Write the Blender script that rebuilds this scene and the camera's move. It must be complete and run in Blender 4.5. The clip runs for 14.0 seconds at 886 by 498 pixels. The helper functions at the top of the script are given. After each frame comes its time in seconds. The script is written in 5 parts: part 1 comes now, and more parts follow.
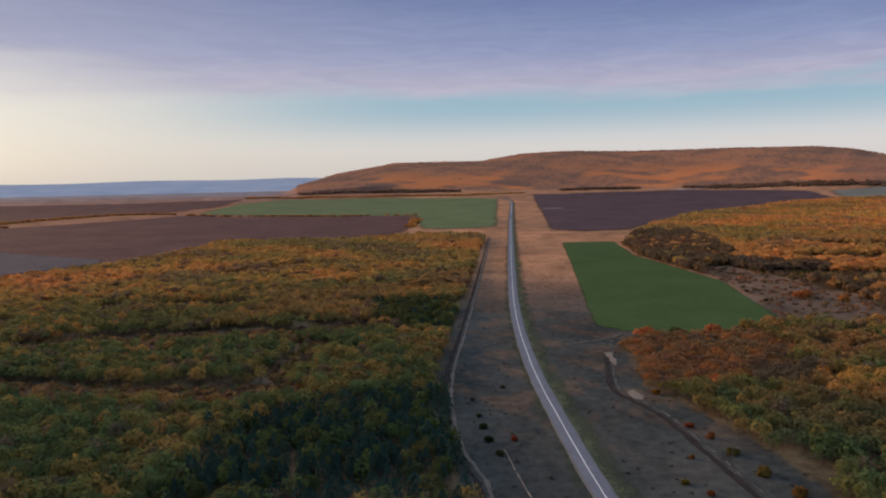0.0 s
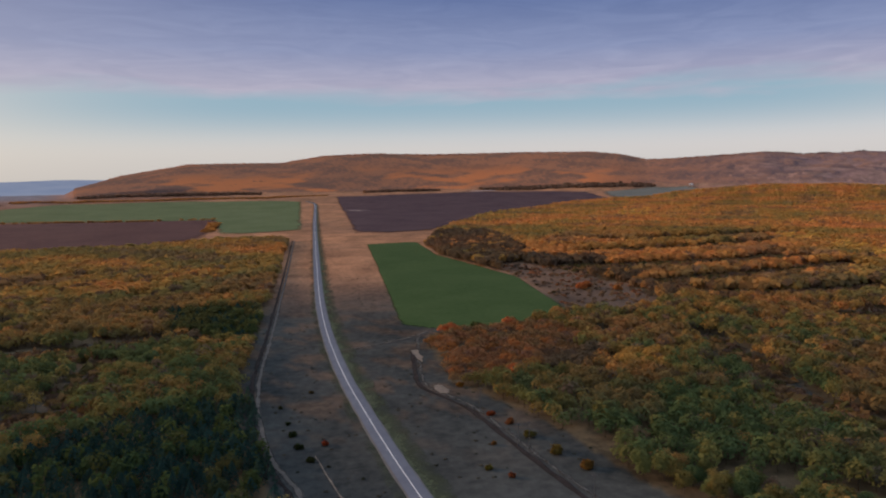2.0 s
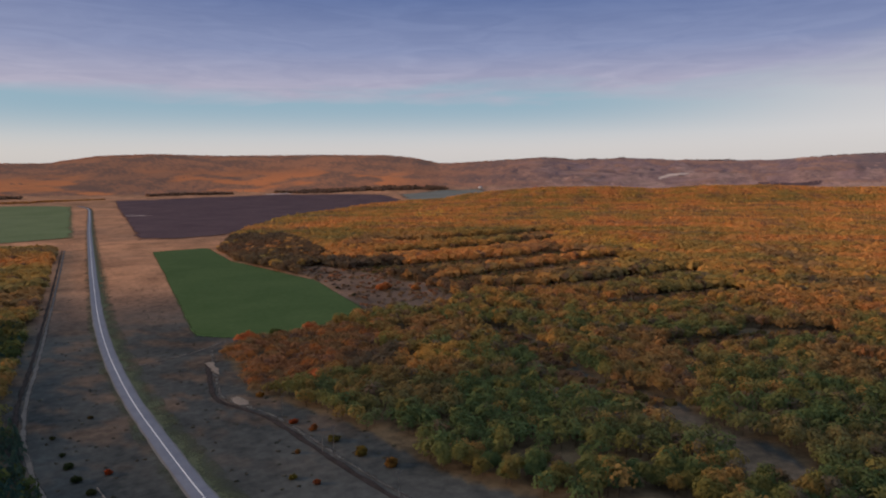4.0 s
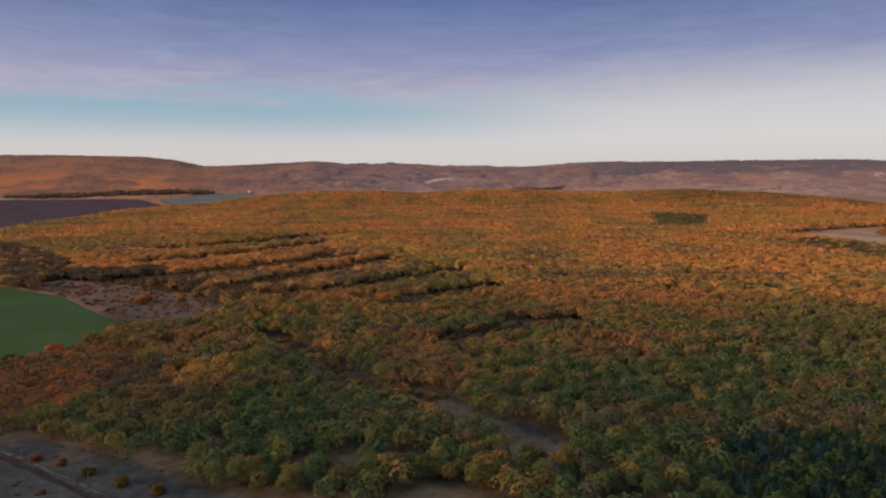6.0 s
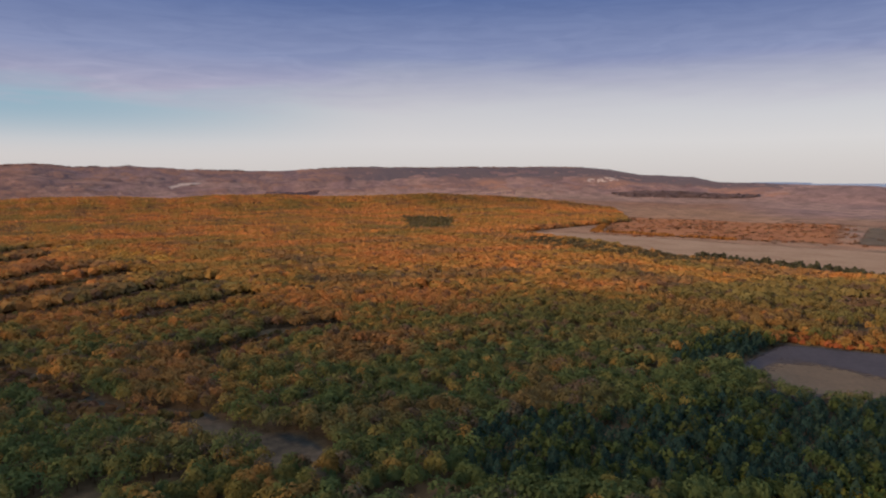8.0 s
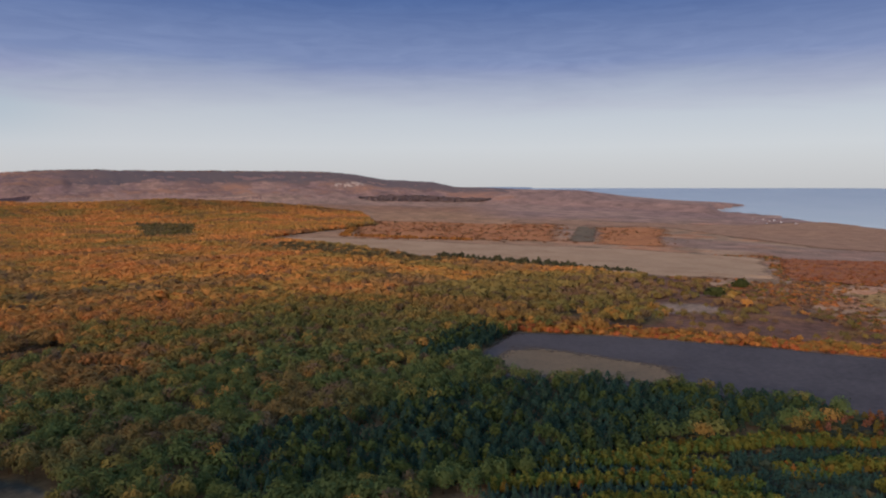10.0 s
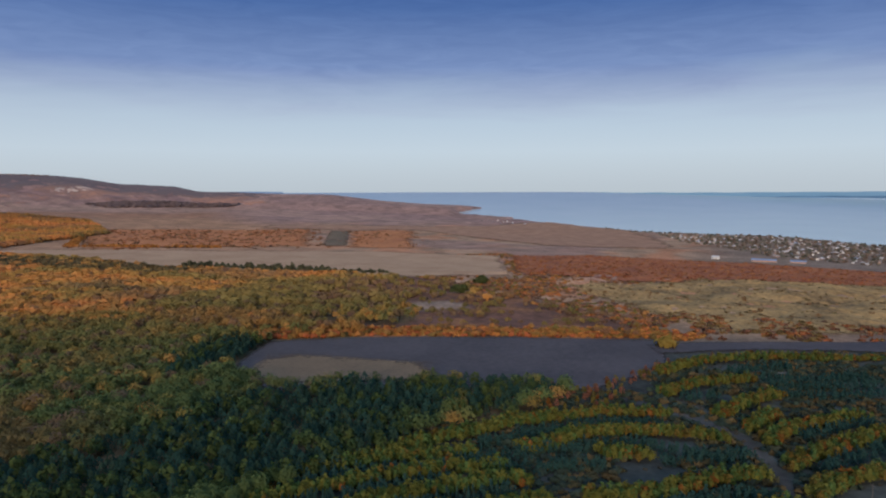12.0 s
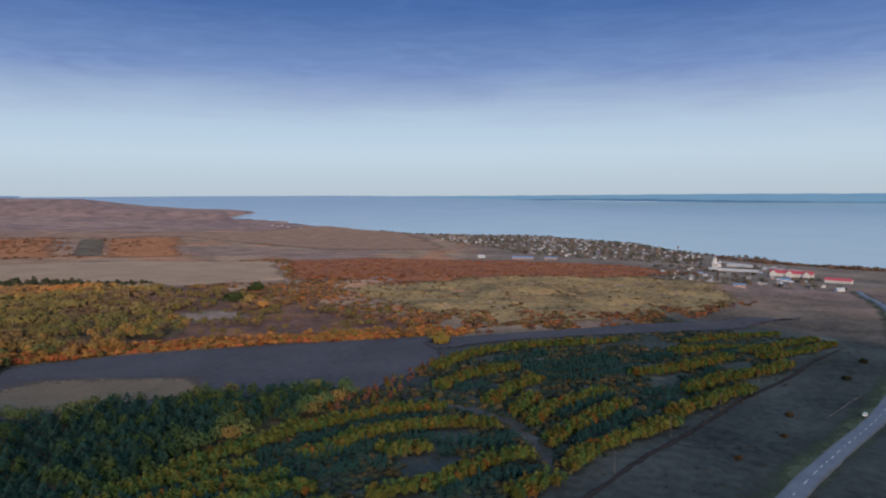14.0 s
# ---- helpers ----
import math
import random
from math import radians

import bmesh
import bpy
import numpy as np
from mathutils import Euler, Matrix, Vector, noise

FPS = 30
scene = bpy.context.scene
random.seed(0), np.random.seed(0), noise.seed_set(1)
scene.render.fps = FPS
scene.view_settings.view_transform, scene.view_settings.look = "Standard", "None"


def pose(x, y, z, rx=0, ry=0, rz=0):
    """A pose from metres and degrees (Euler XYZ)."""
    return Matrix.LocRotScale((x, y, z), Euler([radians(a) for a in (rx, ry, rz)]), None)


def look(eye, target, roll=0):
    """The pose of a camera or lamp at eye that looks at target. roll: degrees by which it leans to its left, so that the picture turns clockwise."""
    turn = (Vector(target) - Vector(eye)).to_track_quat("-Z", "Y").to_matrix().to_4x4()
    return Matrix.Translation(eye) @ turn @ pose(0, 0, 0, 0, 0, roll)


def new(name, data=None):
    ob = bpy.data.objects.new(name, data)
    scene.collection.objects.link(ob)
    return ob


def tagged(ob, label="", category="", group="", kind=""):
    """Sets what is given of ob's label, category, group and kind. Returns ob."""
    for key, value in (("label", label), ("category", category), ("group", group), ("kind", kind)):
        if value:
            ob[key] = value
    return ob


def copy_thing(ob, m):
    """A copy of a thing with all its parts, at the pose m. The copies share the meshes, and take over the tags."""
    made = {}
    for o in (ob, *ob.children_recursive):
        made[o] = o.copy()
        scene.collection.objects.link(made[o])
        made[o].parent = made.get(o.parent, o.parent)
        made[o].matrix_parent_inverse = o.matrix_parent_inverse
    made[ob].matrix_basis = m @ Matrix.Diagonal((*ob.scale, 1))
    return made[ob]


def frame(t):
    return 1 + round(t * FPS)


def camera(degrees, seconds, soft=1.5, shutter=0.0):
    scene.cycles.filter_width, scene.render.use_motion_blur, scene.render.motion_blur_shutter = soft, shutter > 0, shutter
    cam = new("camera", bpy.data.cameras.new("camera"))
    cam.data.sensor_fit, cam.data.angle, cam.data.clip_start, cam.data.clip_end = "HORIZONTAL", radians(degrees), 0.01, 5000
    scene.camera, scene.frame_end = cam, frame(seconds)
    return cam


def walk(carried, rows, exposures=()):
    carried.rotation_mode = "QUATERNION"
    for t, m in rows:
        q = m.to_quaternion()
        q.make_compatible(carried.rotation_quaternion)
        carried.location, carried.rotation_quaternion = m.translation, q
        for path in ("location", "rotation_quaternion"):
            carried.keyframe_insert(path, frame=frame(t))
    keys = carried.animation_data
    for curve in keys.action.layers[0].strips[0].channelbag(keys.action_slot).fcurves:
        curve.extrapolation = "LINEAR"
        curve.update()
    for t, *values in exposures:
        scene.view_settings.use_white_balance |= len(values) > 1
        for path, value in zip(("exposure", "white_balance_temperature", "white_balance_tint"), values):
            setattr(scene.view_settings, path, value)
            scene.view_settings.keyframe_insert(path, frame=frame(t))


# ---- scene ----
# A drone hovers 105 m above the fields beside a country road and turns on the spot.
# x east, y along the road, z up; the drone stands over the origin.
EYE = 105.0
cam = camera(65.65, 14.0, soft=2.15, shutter=0.0)
TURN = [
    (0.0, -0.00, -6.12, 0.94),
    (0.5, -4.08, -6.12, 1.02),
    (1.0, -8.10, -6.14, 0.97),
    (1.5, -12.04, -6.16, 0.90),
    (2.0, -16.22, -6.18, 0.84),
    (2.5, -20.04, -6.18, 0.80),
    (3.0, -24.39, -6.18, 0.74),
    (3.5, -28.59, -6.17, 0.67),
    (4.0, -32.92, -6.14, 0.58),
    (4.5, -37.38, -6.11, 0.48),
    (5.0, -41.98, -6.06, 0.39),
    (5.5, -46.68, -6.00, 0.30),
    (6.0, -51.69, -5.92, 0.23),
    (6.5, -56.48, -5.85, 0.18),
    (7.0, -61.75, -5.76, 0.15),
    (7.5, -66.57, -5.67, 0.13),
    (8.0, -71.87, -5.58, 0.12),
    (8.5, -77.02, -5.49, 0.10),
    (9.0, -82.21, -5.40, 0.08),
    (9.5, -87.41, -5.31, 0.07),
    (10.0, -92.63, -5.23, 0.07),
    (10.5, -97.78, -5.14, 0.08),
    (11.0, -103.19, -5.06, 0.11),
    (11.5, -108.08, -4.98, 0.14),
    (12.0, -113.06, -4.90, 0.16),
    (12.5, -117.56, -4.83, 0.15),
    (13.0, -122.21, -4.76, 0.10),
    (13.5, -126.62, -4.70, 0.06),
    (14.0, -131.58, -4.65, 0.20),
]
walk(cam, [(t, pose(0, 0, EYE, 90 + pitch, roll, yaw)) for t, yaw, pitch, roll in TURN],
     [(0.0, -0.08, 6200, 9), (3.0, -0.22, 6150, 9), (7.0, -0.18, 6250, 11), (10.5, -0.27, 5600, 4), (12.5, -0.28, 5100, -1), (14.0, -0.27, 5000, -2)])

# ---- world, sun ----
SUN_AZ, SUN_EL = -58.0, 14.0


def nodes_of(owner):
    owner.use_nodes = True
    tree = owner.node_tree
    tree.nodes.clear()
    return tree


def add(tree, kind, **inputs):
    """A node with its inputs set; a socket as a value makes a link. Names with _ stand for spaces, i0.. for numbers."""
    node = tree.nodes.new(kind)
    for key, value in inputs.items():
        if key[0] == "i" and key[1:].isdigit():
            sock = node.inputs[int(key[1:])]
        else:
            sock = node.inputs[key.replace("_", " ")]
        if isinstance(value, bpy.types.NodeSocket):
            tree.links.new(value, sock)
        else:
            sock.default_value = value
    return node


def calc(tree, op, a, b=0.0, c=0.0, clamp=False):
    node = add(tree, "ShaderNodeMath", i0=a, i1=b, i2=c)
    node.operation, node.use_clamp = op, clamp
    return node.outputs[0]


def ramp(tree, fac, stops, smooth=False):
    node = add(tree, "ShaderNodeValToRGB", Fac=fac)
    els = node.color_ramp.elements
    while len(els) < len(stops):
        els.new(0.5)
    for el, (at, col) in zip(els, stops):
        el.position, el.color = at, (*col, 1)
    if smooth:
        node.color_ramp.interpolation = "EASE"
    return node.outputs[0]


def mix(tree, fac, a, b, kind="MIX"):
    node = tree.nodes.new("ShaderNodeMix")
    node.data_type, node.blend_type = "RGBA", kind
    for sock, value in ((node.inputs[0], fac), (node.inputs[6], a), (node.inputs[7], b)):
        if isinstance(value, bpy.types.NodeSocket):
            tree.links.new(value, sock)
        else:
            sock.default_value = (*value, 1) if isinstance(value, tuple) else value
    return node.outputs[2]


def noise_of(tree, vector, scale, detail=4.0, rough=0.55, distort=0.0):
    return add(tree, "ShaderNodeTexNoise", Vector=vector, Scale=scale, Detail=detail, Roughness=rough, Distortion=distort).outputs[0]


def build_world():
    world = bpy.data.worlds.new("evening_sky")
    scene.world = world
    t = nodes_of(world)
    sky = t.nodes.new("ShaderNodeTexSky")
    sky.sky_type, sky.sun_disc = "NISHITA", False
    sky.sun_elevation, sky.sun_rotation = radians(SUN_EL), radians(SUN_AZ)
    sky.air_density, sky.dust_density, sky.ozone_density = 1.0, 2.0, 2.5
    way = t.nodes.new("ShaderNodeTexCoord").outputs["Generated"]
    xyz = add(t, "ShaderNodeSeparateXYZ", Vector=way)
    up = xyz.outputs[2]
    # warm side: how near a direction lies to the sun's quarter
    a = radians(SUN_AZ)
    warm = calc(t, "ADD", calc(t, "MULTIPLY", xyz.outputs[0], math.sin(a)), calc(t, "MULTIPLY", xyz.outputs[1], math.cos(a)))
    warm = calc(t, "MULTIPLY_ADD", warm, 0.5, 0.5, clamp=True)
    low = ramp(t, calc(t, "MULTIPLY", up, 4.0, clamp=True),
               [(0.0, (0.93, 0.84, 0.775)), (0.22, (0.97, 0.89, 0.855)), (0.45, (0.80, 0.75, 0.76)), (1.0, (0.16, 0.24, 0.42))])
    low = mix(t, calc(t, "POWER", warm, 4.0), low, (0.78, 0.71, 0.64))
    clear = mix(t, 0.75, mix(t, 1.0, sky.outputs[0], (0.09, 0.09, 0.09), "MULTIPLY"), low)
    # the band of clear blue under the edge of the clouds, towards the hills
    x0, x1 = math.sin(radians(20)), math.cos(radians(20))
    north = calc(t, "ADD", calc(t, "MULTIPLY", xyz.outputs[0], x0), calc(t, "MULTIPLY", xyz.outputs[1], x1))
    north = ramp(t, north, [(0.66, (0, 0, 0)), (0.96, (1, 1, 1))], True)
    band = ramp(t, calc(t, "MULTIPLY", up, 4.0, clamp=True), [(0.12, (0, 0, 0)), (0.40, (1, 1, 1)), (0.55, (1, 1, 1)), (0.9, (0, 0, 0))], True)
    clear = mix(t, calc(t, "MULTIPLY", north, calc(t, "MULTIPLY", band, 0.68)), clear, (0.22, 0.44, 0.56))
    # cloud deck, streaked along the horizon
    flat = add(t, "ShaderNodeMapping", Vector=way, Scale=(2.2, 2.2, 16.0)).outputs[0]
    streak = noise_of(t, flat, 1.6, 5.0, 0.5, 0.6)
    edge = calc(t, "MULTIPLY_ADD", streak, 0.075, 0.065)
    deck = calc(t, "MULTIPLY", calc(t, "SUBTRACT", up, calc(t, "MULTIPLY_ADD", north, 0.012, calc(t, "SUBTRACT", edge, 0.012))), calc(t, "MULTIPLY_ADD", north, 28.0, 12.0), clamp=True)
    body = ramp(t, calc(t, "MULTIPLY", up, 3.2, clamp=True),
                [(0.0, (0.64, 0.58, 0.58)), (0.30, (0.56, 0.50, 0.58)), (0.55, (0.27, 0.31, 0.49)), (0.80, (0.115, 0.170, 0.36)), (1.0, (0.085, 0.14, 0.33))])
    wisps = noise_of(t, flat, 4.5, 6.0, 0.6, 1.0)
    body = mix(t, calc(t, "MULTIPLY_ADD", wisps, 1.9, -0.7, clamp=True), body, mix(t, 1.0, body, (1.28, 1.24, 1.16), "MULTIPLY"))
    body = mix(t, calc(t, "MULTIPLY", calc(t, "POWER", warm, 6.0), 0.45), body, (0.74, 0.64, 0.62))
    # cloud overhead, out of view: brightened to fill the shade on the land
    body = mix(t, calc(t, "MULTIPLY_ADD", up, 2.6, -1.0, clamp=True), body, (0.78, 0.84, 0.97))
    air = mix(t, deck, clear, body)
    back = add(t, "ShaderNodeBackground", Color=air, Strength=1.0)
    out = t.nodes.new("ShaderNodeOutputWorld")
    t.links.new(back.outputs[0], out.inputs[0])


build_world()
sun = new("sun", bpy.data.lights.new("sun", "SUN"))
sun.data.energy, sun.data.angle, sun.data.color = 4.3, radians(13), (1.0, 0.60, 0.33)
a, e = radians(SUN_AZ), radians(SUN_EL)
sun.matrix_world = look((0, 0, 0), (-math.sin(a) * math.cos(e), -math.cos(a) * math.cos(e), -math.sin(e)))

# ---- materials ----


def material(name):
    mat = bpy.data.materials.new(name)
    t = nodes_of(mat)
    out = t.nodes.new("ShaderNodeOutputMaterial")
    return mat, t, out


def earth(name, colour, other, scale, rough=0.95, bump=0.4, furrows=0.0, angle=0.0, attribute="", fray=0.0):
    """Soil, stubble or grass: two colours mottled at a coarse and a fine scale; furrows: the rows' spacing in metres;
    fray: over how many metres its rim thins out into the ground."""
    mat, t, out = material(name)
    at = add(t, "ShaderNodeMapping", Vector=t.nodes.new("ShaderNodeTexCoord").outputs["Object"], Rotation=(0, 0, angle)).outputs[0]
    coarse = noise_of(t, at, scale / 60, 5.0, 0.6, 0.4)
    fine = noise_of(t, at, scale / 5, 6.0, 0.65)
    fac = calc(t, "MULTIPLY_ADD", calc(t, "ADD", coarse, fine), 2.1, -1.6, clamp=True)
    col = mix(t, fac, colour, other)
    if attribute:
        base = add(t, "ShaderNodeAttribute")
        base.attribute_name = attribute
        col = mix(t, 1.0, base.outputs[0], mix(t, fac, (0.55, 0.56, 0.56), (1.45, 1.38, 1.3)), "MULTIPLY")
    tall = calc(t, "ADD", fine, coarse)
    if furrows:
        lines = add(t, "ShaderNodeTexWave", Vector=at, Scale=0.314 / furrows, Distortion=0.6, Detail=2.0)
        lines.inputs["Detail Scale"].default_value = 0.3
        col = mix(t, calc(t, "MULTIPLY", lines.outputs[1], 0.14), col, mix(t, 1.0, col, (0.6, 0.6, 0.62), "MULTIPLY"))
        tall = calc(t, "ADD", tall, lines.outputs[1])
    dent = add(t, "ShaderNodeBump", Strength=bump, Distance=0.5, Height=tall)
    bsdf = add(t, "ShaderNodeBsdfPrincipled", Base_Color=col, Roughness=rough, Normal=dent.outputs[0])
    bsdf.inputs["Specular IOR Level"].default_value = 0.03
    if fray:
        rim = add(t, "ShaderNodeAttribute")
        rim.attribute_name = "rim"
        solid = calc(t, "MULTIPLY_ADD", rim.outputs["Fac"], 1.0 / fray, calc(t, "MULTIPLY_ADD", calc(t, "ADD", coarse, fine), 2.2, -2.1), clamp=True)
        bare = t.nodes.new("ShaderNodeBsdfTransparent")
        both = add(t, "ShaderNodeMixShader", Fac=solid, i1=bare.outputs[0], i2=bsdf.outputs[0])
        t.links.new(both.outputs[0], out.inputs[0])
    else:
        t.links.new(bsdf.outputs[0], out.inputs[0])
    return mat


def foliage(name, source, pale=0.42, low=0.74, high=1.28):
    """Leaves: their tint from the object's colour or the mesh's attribute, varied from clump to clump; light passes through."""
    mat, t, out = material(name)
    if source == "object":
        tint = t.nodes.new("ShaderNodeObjectInfo").outputs["Color"]
    else:
        node = t.nodes.new("ShaderNodeAttribute")
        node.attribute_name = source
        tint = node.outputs[0]
    island = t.nodes.new("ShaderNodeNewGeometry").outputs["Random Per Island"]
    fleck = noise_of(t, t.nodes.new("ShaderNodeTexCoord").outputs["Object"], 1.3, 3.0, 0.7)
    fac = calc(t, "MULTIPLY_ADD", calc(t, "ADD", island, fleck), 0.62, -0.05, clamp=True)
    col = mix(t, 1.0, tint, mix(t, fac, (low, low * 0.98, low * 0.95), (high, high * 0.98, high * 0.88)), "MULTIPLY")
    diff = add(t, "ShaderNodeBsdfDiffuse", Color=col, Roughness=0.8)
    thin = add(t, "ShaderNodeBsdfTranslucent", Color=col)
    both = add(t, "ShaderNodeMixShader", Fac=pale, i1=diff.outputs[0], i2=thin.outputs[0])
    t.links.new(both.outputs[0], out.inputs[0])
    return mat


def plain(name, colour, rough=0.8, metal=0.0, scale=2.0, vary=0.25, spec=0.4):
    """Paint, plaster, roofing, bark: one colour with grain and stains."""
    mat, t, out = material(name)
    at = t.nodes.new("ShaderNodeTexCoord").outputs["Object"]
    fac = calc(t, "MULTIPLY_ADD", calc(t, "ADD", noise_of(t, at, scale * 0.2), noise_of(t, at, scale * 2)), 1.4, -0.9, clamp=True)
    col = mix(t, fac, tuple(c * (1 - vary) for c in colour), tuple(min(1, c * (1 + vary)) for c in colour))
    chance = t.nodes.new("ShaderNodeObjectInfo").outputs["Random"]
    col = mix(t, calc(t, "MULTIPLY", chance, vary), col, mix(t, 1.0, col, (0.55, 0.55, 0.55), "MULTIPLY"))
    bsdf = add(t, "ShaderNodeBsdfPrincipled", Base_Color=col, Roughness=rough, Metallic=metal)
    bsdf.inputs["Specular IOR Level"].default_value = spec
    t.links.new(bsdf.outputs[0], out.inputs[0])
    return mat


def water_material():
    mat, t, out = material("lake_water")
    at = t.nodes.new("ShaderNodeTexCoord").outputs["Object"]
    ripples = noise_of(t, at, 0.25, 3.0, 0.6)
    swell = noise_of(t, at, 0.004, 3.0, 0.5)
    dent = add(t, "ShaderNodeBump", Strength=0.09, Distance=0.4, Height=ripples)
    col = mix(t, swell, (0.35, 0.42, 0.44), (0.42, 0.475, 0.48))
    bsdf = add(t, "ShaderNodeBsdfPrincipled", Base_Color=col, Roughness=0.18, IOR=1.33, Normal=dent.outputs[0])
    t.links.new(bsdf.outputs[0], out.inputs[0])
    return mat


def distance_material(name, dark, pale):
    """The far shore and far plains: the air's blue haze put into a self-glowing colour."""
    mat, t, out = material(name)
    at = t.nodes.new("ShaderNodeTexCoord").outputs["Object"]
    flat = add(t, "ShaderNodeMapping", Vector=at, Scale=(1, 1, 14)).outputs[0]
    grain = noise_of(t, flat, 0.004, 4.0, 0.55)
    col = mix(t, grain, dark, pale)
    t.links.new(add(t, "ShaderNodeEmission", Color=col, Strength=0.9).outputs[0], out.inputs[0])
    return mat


GROUND = earth("dry_grass_ground", (0.1, 0.1, 0.1), (0.2, 0.2, 0.2), 1.0, attribute="cover")
WINTER_CROP = earth("winter_crop", (0.036, 0.066, 0.022), (0.056, 0.088, 0.032), 1.0, fray=2.5)
PALE_CROP = earth("pale_crop", (0.085, 0.115, 0.052), (0.12, 0.15, 0.075), 0.6, furrows=4.0, angle=0.2, fray=12.0)
PLOUGHED = earth("ploughed_soil", (0.055, 0.037, 0.043), (0.088, 0.060, 0.064), 0.7, furrows=4.0, angle=-0.25, fray=9.0)
GREY_CROP = earth("grey_green_crop", (0.115, 0.125, 0.110), (0.165, 0.165, 0.140), 0.6, furrows=4.0, angle=0.5, fray=25.0)
CHALK = earth("pale_chalk", (0.30, 0.235, 0.20), (0.50, 0.42, 0.37), 3.0, fray=10.0)
BROWN_SOIL = earth("brown_soil", (0.068, 0.038, 0.037), (0.108, 0.062, 0.056), 0.6, furrows=4.0, angle=0.9, fray=14.0)
DARK_SOIL = earth("dark_fallow_soil", (0.060, 0.056, 0.064), (0.094, 0.086, 0.094), 1.2, furrows=3.0, angle=0.7, fray=3.0)
STUBBLE = earth("tan_stubble", (0.30, 0.190, 0.118), (0.42, 0.285, 0.180), 1.0, fray=16.0)
BROWN_PASTURE = earth("brown_pasture", (0.215, 0.122, 0.084), (0.36, 0.225, 0.145), 1.6, fray=30.0)
DRY_GRASS = earth("dry_field_grass", (0.120, 0.094, 0.068), (0.185, 0.138, 0.092), 2.0, fray=10.0)
HEATH = earth("rust_heath", (0.165, 0.070, 0.052), (0.36, 0.145, 0.060), 1.4, fray=9.0)
DUNE = earth("dune_pasture", (0.105, 0.078, 0.046), (0.39, 0.262, 0.112), 1.1, fray=20.0)
RUST_FAR = earth("far_rust_heath", (0.28, 0.120, 0.062), (0.45, 0.200, 0.084), 1.2, fray=30.0)
VERGE = earth("green_verge", (0.048, 0.062, 0.040), (0.072, 0.084, 0.052), 4.0, fray=9.0)
TRACK = earth("dirt_track", (0.088, 0.082, 0.074), (0.13, 0.118, 0.105), 9.0, fray=0.8)
FAINT_TRACK = earth("faint_track", (0.062, 0.064, 0.062), (0.095, 0.092, 0.084), 9.0, fray=1.6)
SAND = earth("sand_bank", (0.12, 0.105, 0.088), (0.22, 0.185, 0.15), 14.0, fray=0.5)
FURROW = earth("fresh_furrow", (0.022, 0.018, 0.017), (0.042, 0.036, 0.034), 8.0, fray=0.45)
ASPHALT = earth("worn_asphalt", (0.105, 0.115, 0.145), (0.150, 0.163, 0.195), 9.0, rough=0.7, bump=0.1)
SHOULDER = earth("gravel_shoulder", (0.12, 0.115, 0.11), (0.17, 0.16, 0.15), 9.0)
LINE = plain("road_paint", (0.72, 0.72, 0.70), 0.6)
LEAF_NEAR = foliage("tree_leaves", "object", 0.45, 0.86, 1.14)
LEAF_FAR = foliage("wood_leaves", "tint", 0.42, 0.87, 1.13)
LEAF_HILL = foliage("hill_leaves", "tint", 0.05, 0.9, 1.1)
BARK = plain("bark", (0.085, 0.065, 0.05), 0.95, scale=6.0)
WATER_MAT = water_material()
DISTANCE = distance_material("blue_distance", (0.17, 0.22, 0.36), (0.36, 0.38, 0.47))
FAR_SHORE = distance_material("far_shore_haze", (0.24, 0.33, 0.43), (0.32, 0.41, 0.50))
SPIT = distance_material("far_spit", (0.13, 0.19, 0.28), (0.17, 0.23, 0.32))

# ---- the lie of the land ----
SKY_AZ = [-60, -33, -26, -20, -14, -12.3, -11.9, -8.5, -3.9, 3.1, 6.4, 10, 15.5, 22.5, 28.5, 30.5, 32.6, 34.4, 41, 44, 48, 52.6, 57.8, 64.8, 69.5, 74, 83.8, 85.5, 87.8, 91.8, 93.6, 97.4, 103.9, 107.9, 111.5, 114.9, 116.6, 118]
SKY_EL = [-1.05, -1.05, -1.05, -1.05, -1.05, -1.05, -.62, .22, 1.0, 1.04, 1.58, 1.72, 1.6, 1.64, 1.58, 1.36, .9, .92, 1.28, 1.1, 1.21, .92, .87, 1.18, 1.08, 1.16, 1.08, .9, .5, .3, -.1, -.2, -.34, -.85, -1.14, -1.26, -1.42, -1.9]
SHORE_AZ = [116.8, 117.6, 117.8, 118.8, 119.2, 120.8, 123, 125.4, 127.6, 132.3, 139.4, 143.9, 147.9, 150.5, 153, 156.6, 158.6, 164.3, 180, 200, 230]
SHORE_R = [5400, 3780, 3310, 3200, 2980, 2850, 2710, 2590, 2500, 2380, 2310, 2180, 2010, 1840, 1745, 1690, 1600, 1575, 1500, 1450, 1400]
WATER = -46.0

def step(a, b, v):
    s = np.clip((v - a) / (b - a), 0, 1)
    return s * s * (3 - 2 * s)

def bowl(r):
    return 127 * (np.clip(r - 2000, 0, None) / 2600) ** 2

def waves(x, y):
    """Rolling ground, in -1..1."""
    return (np.sin(x / 171 + 1.3 * np.sin(y / 233)) + np.sin(y / 143 + 1.7 * np.sin(x / 197 + 1)) + .5 * np.sin(x / 61 + y / 83 + 2 * np.sin(y / 119)) + .5 * np.sin(y / 53 - x / 97)) / 3

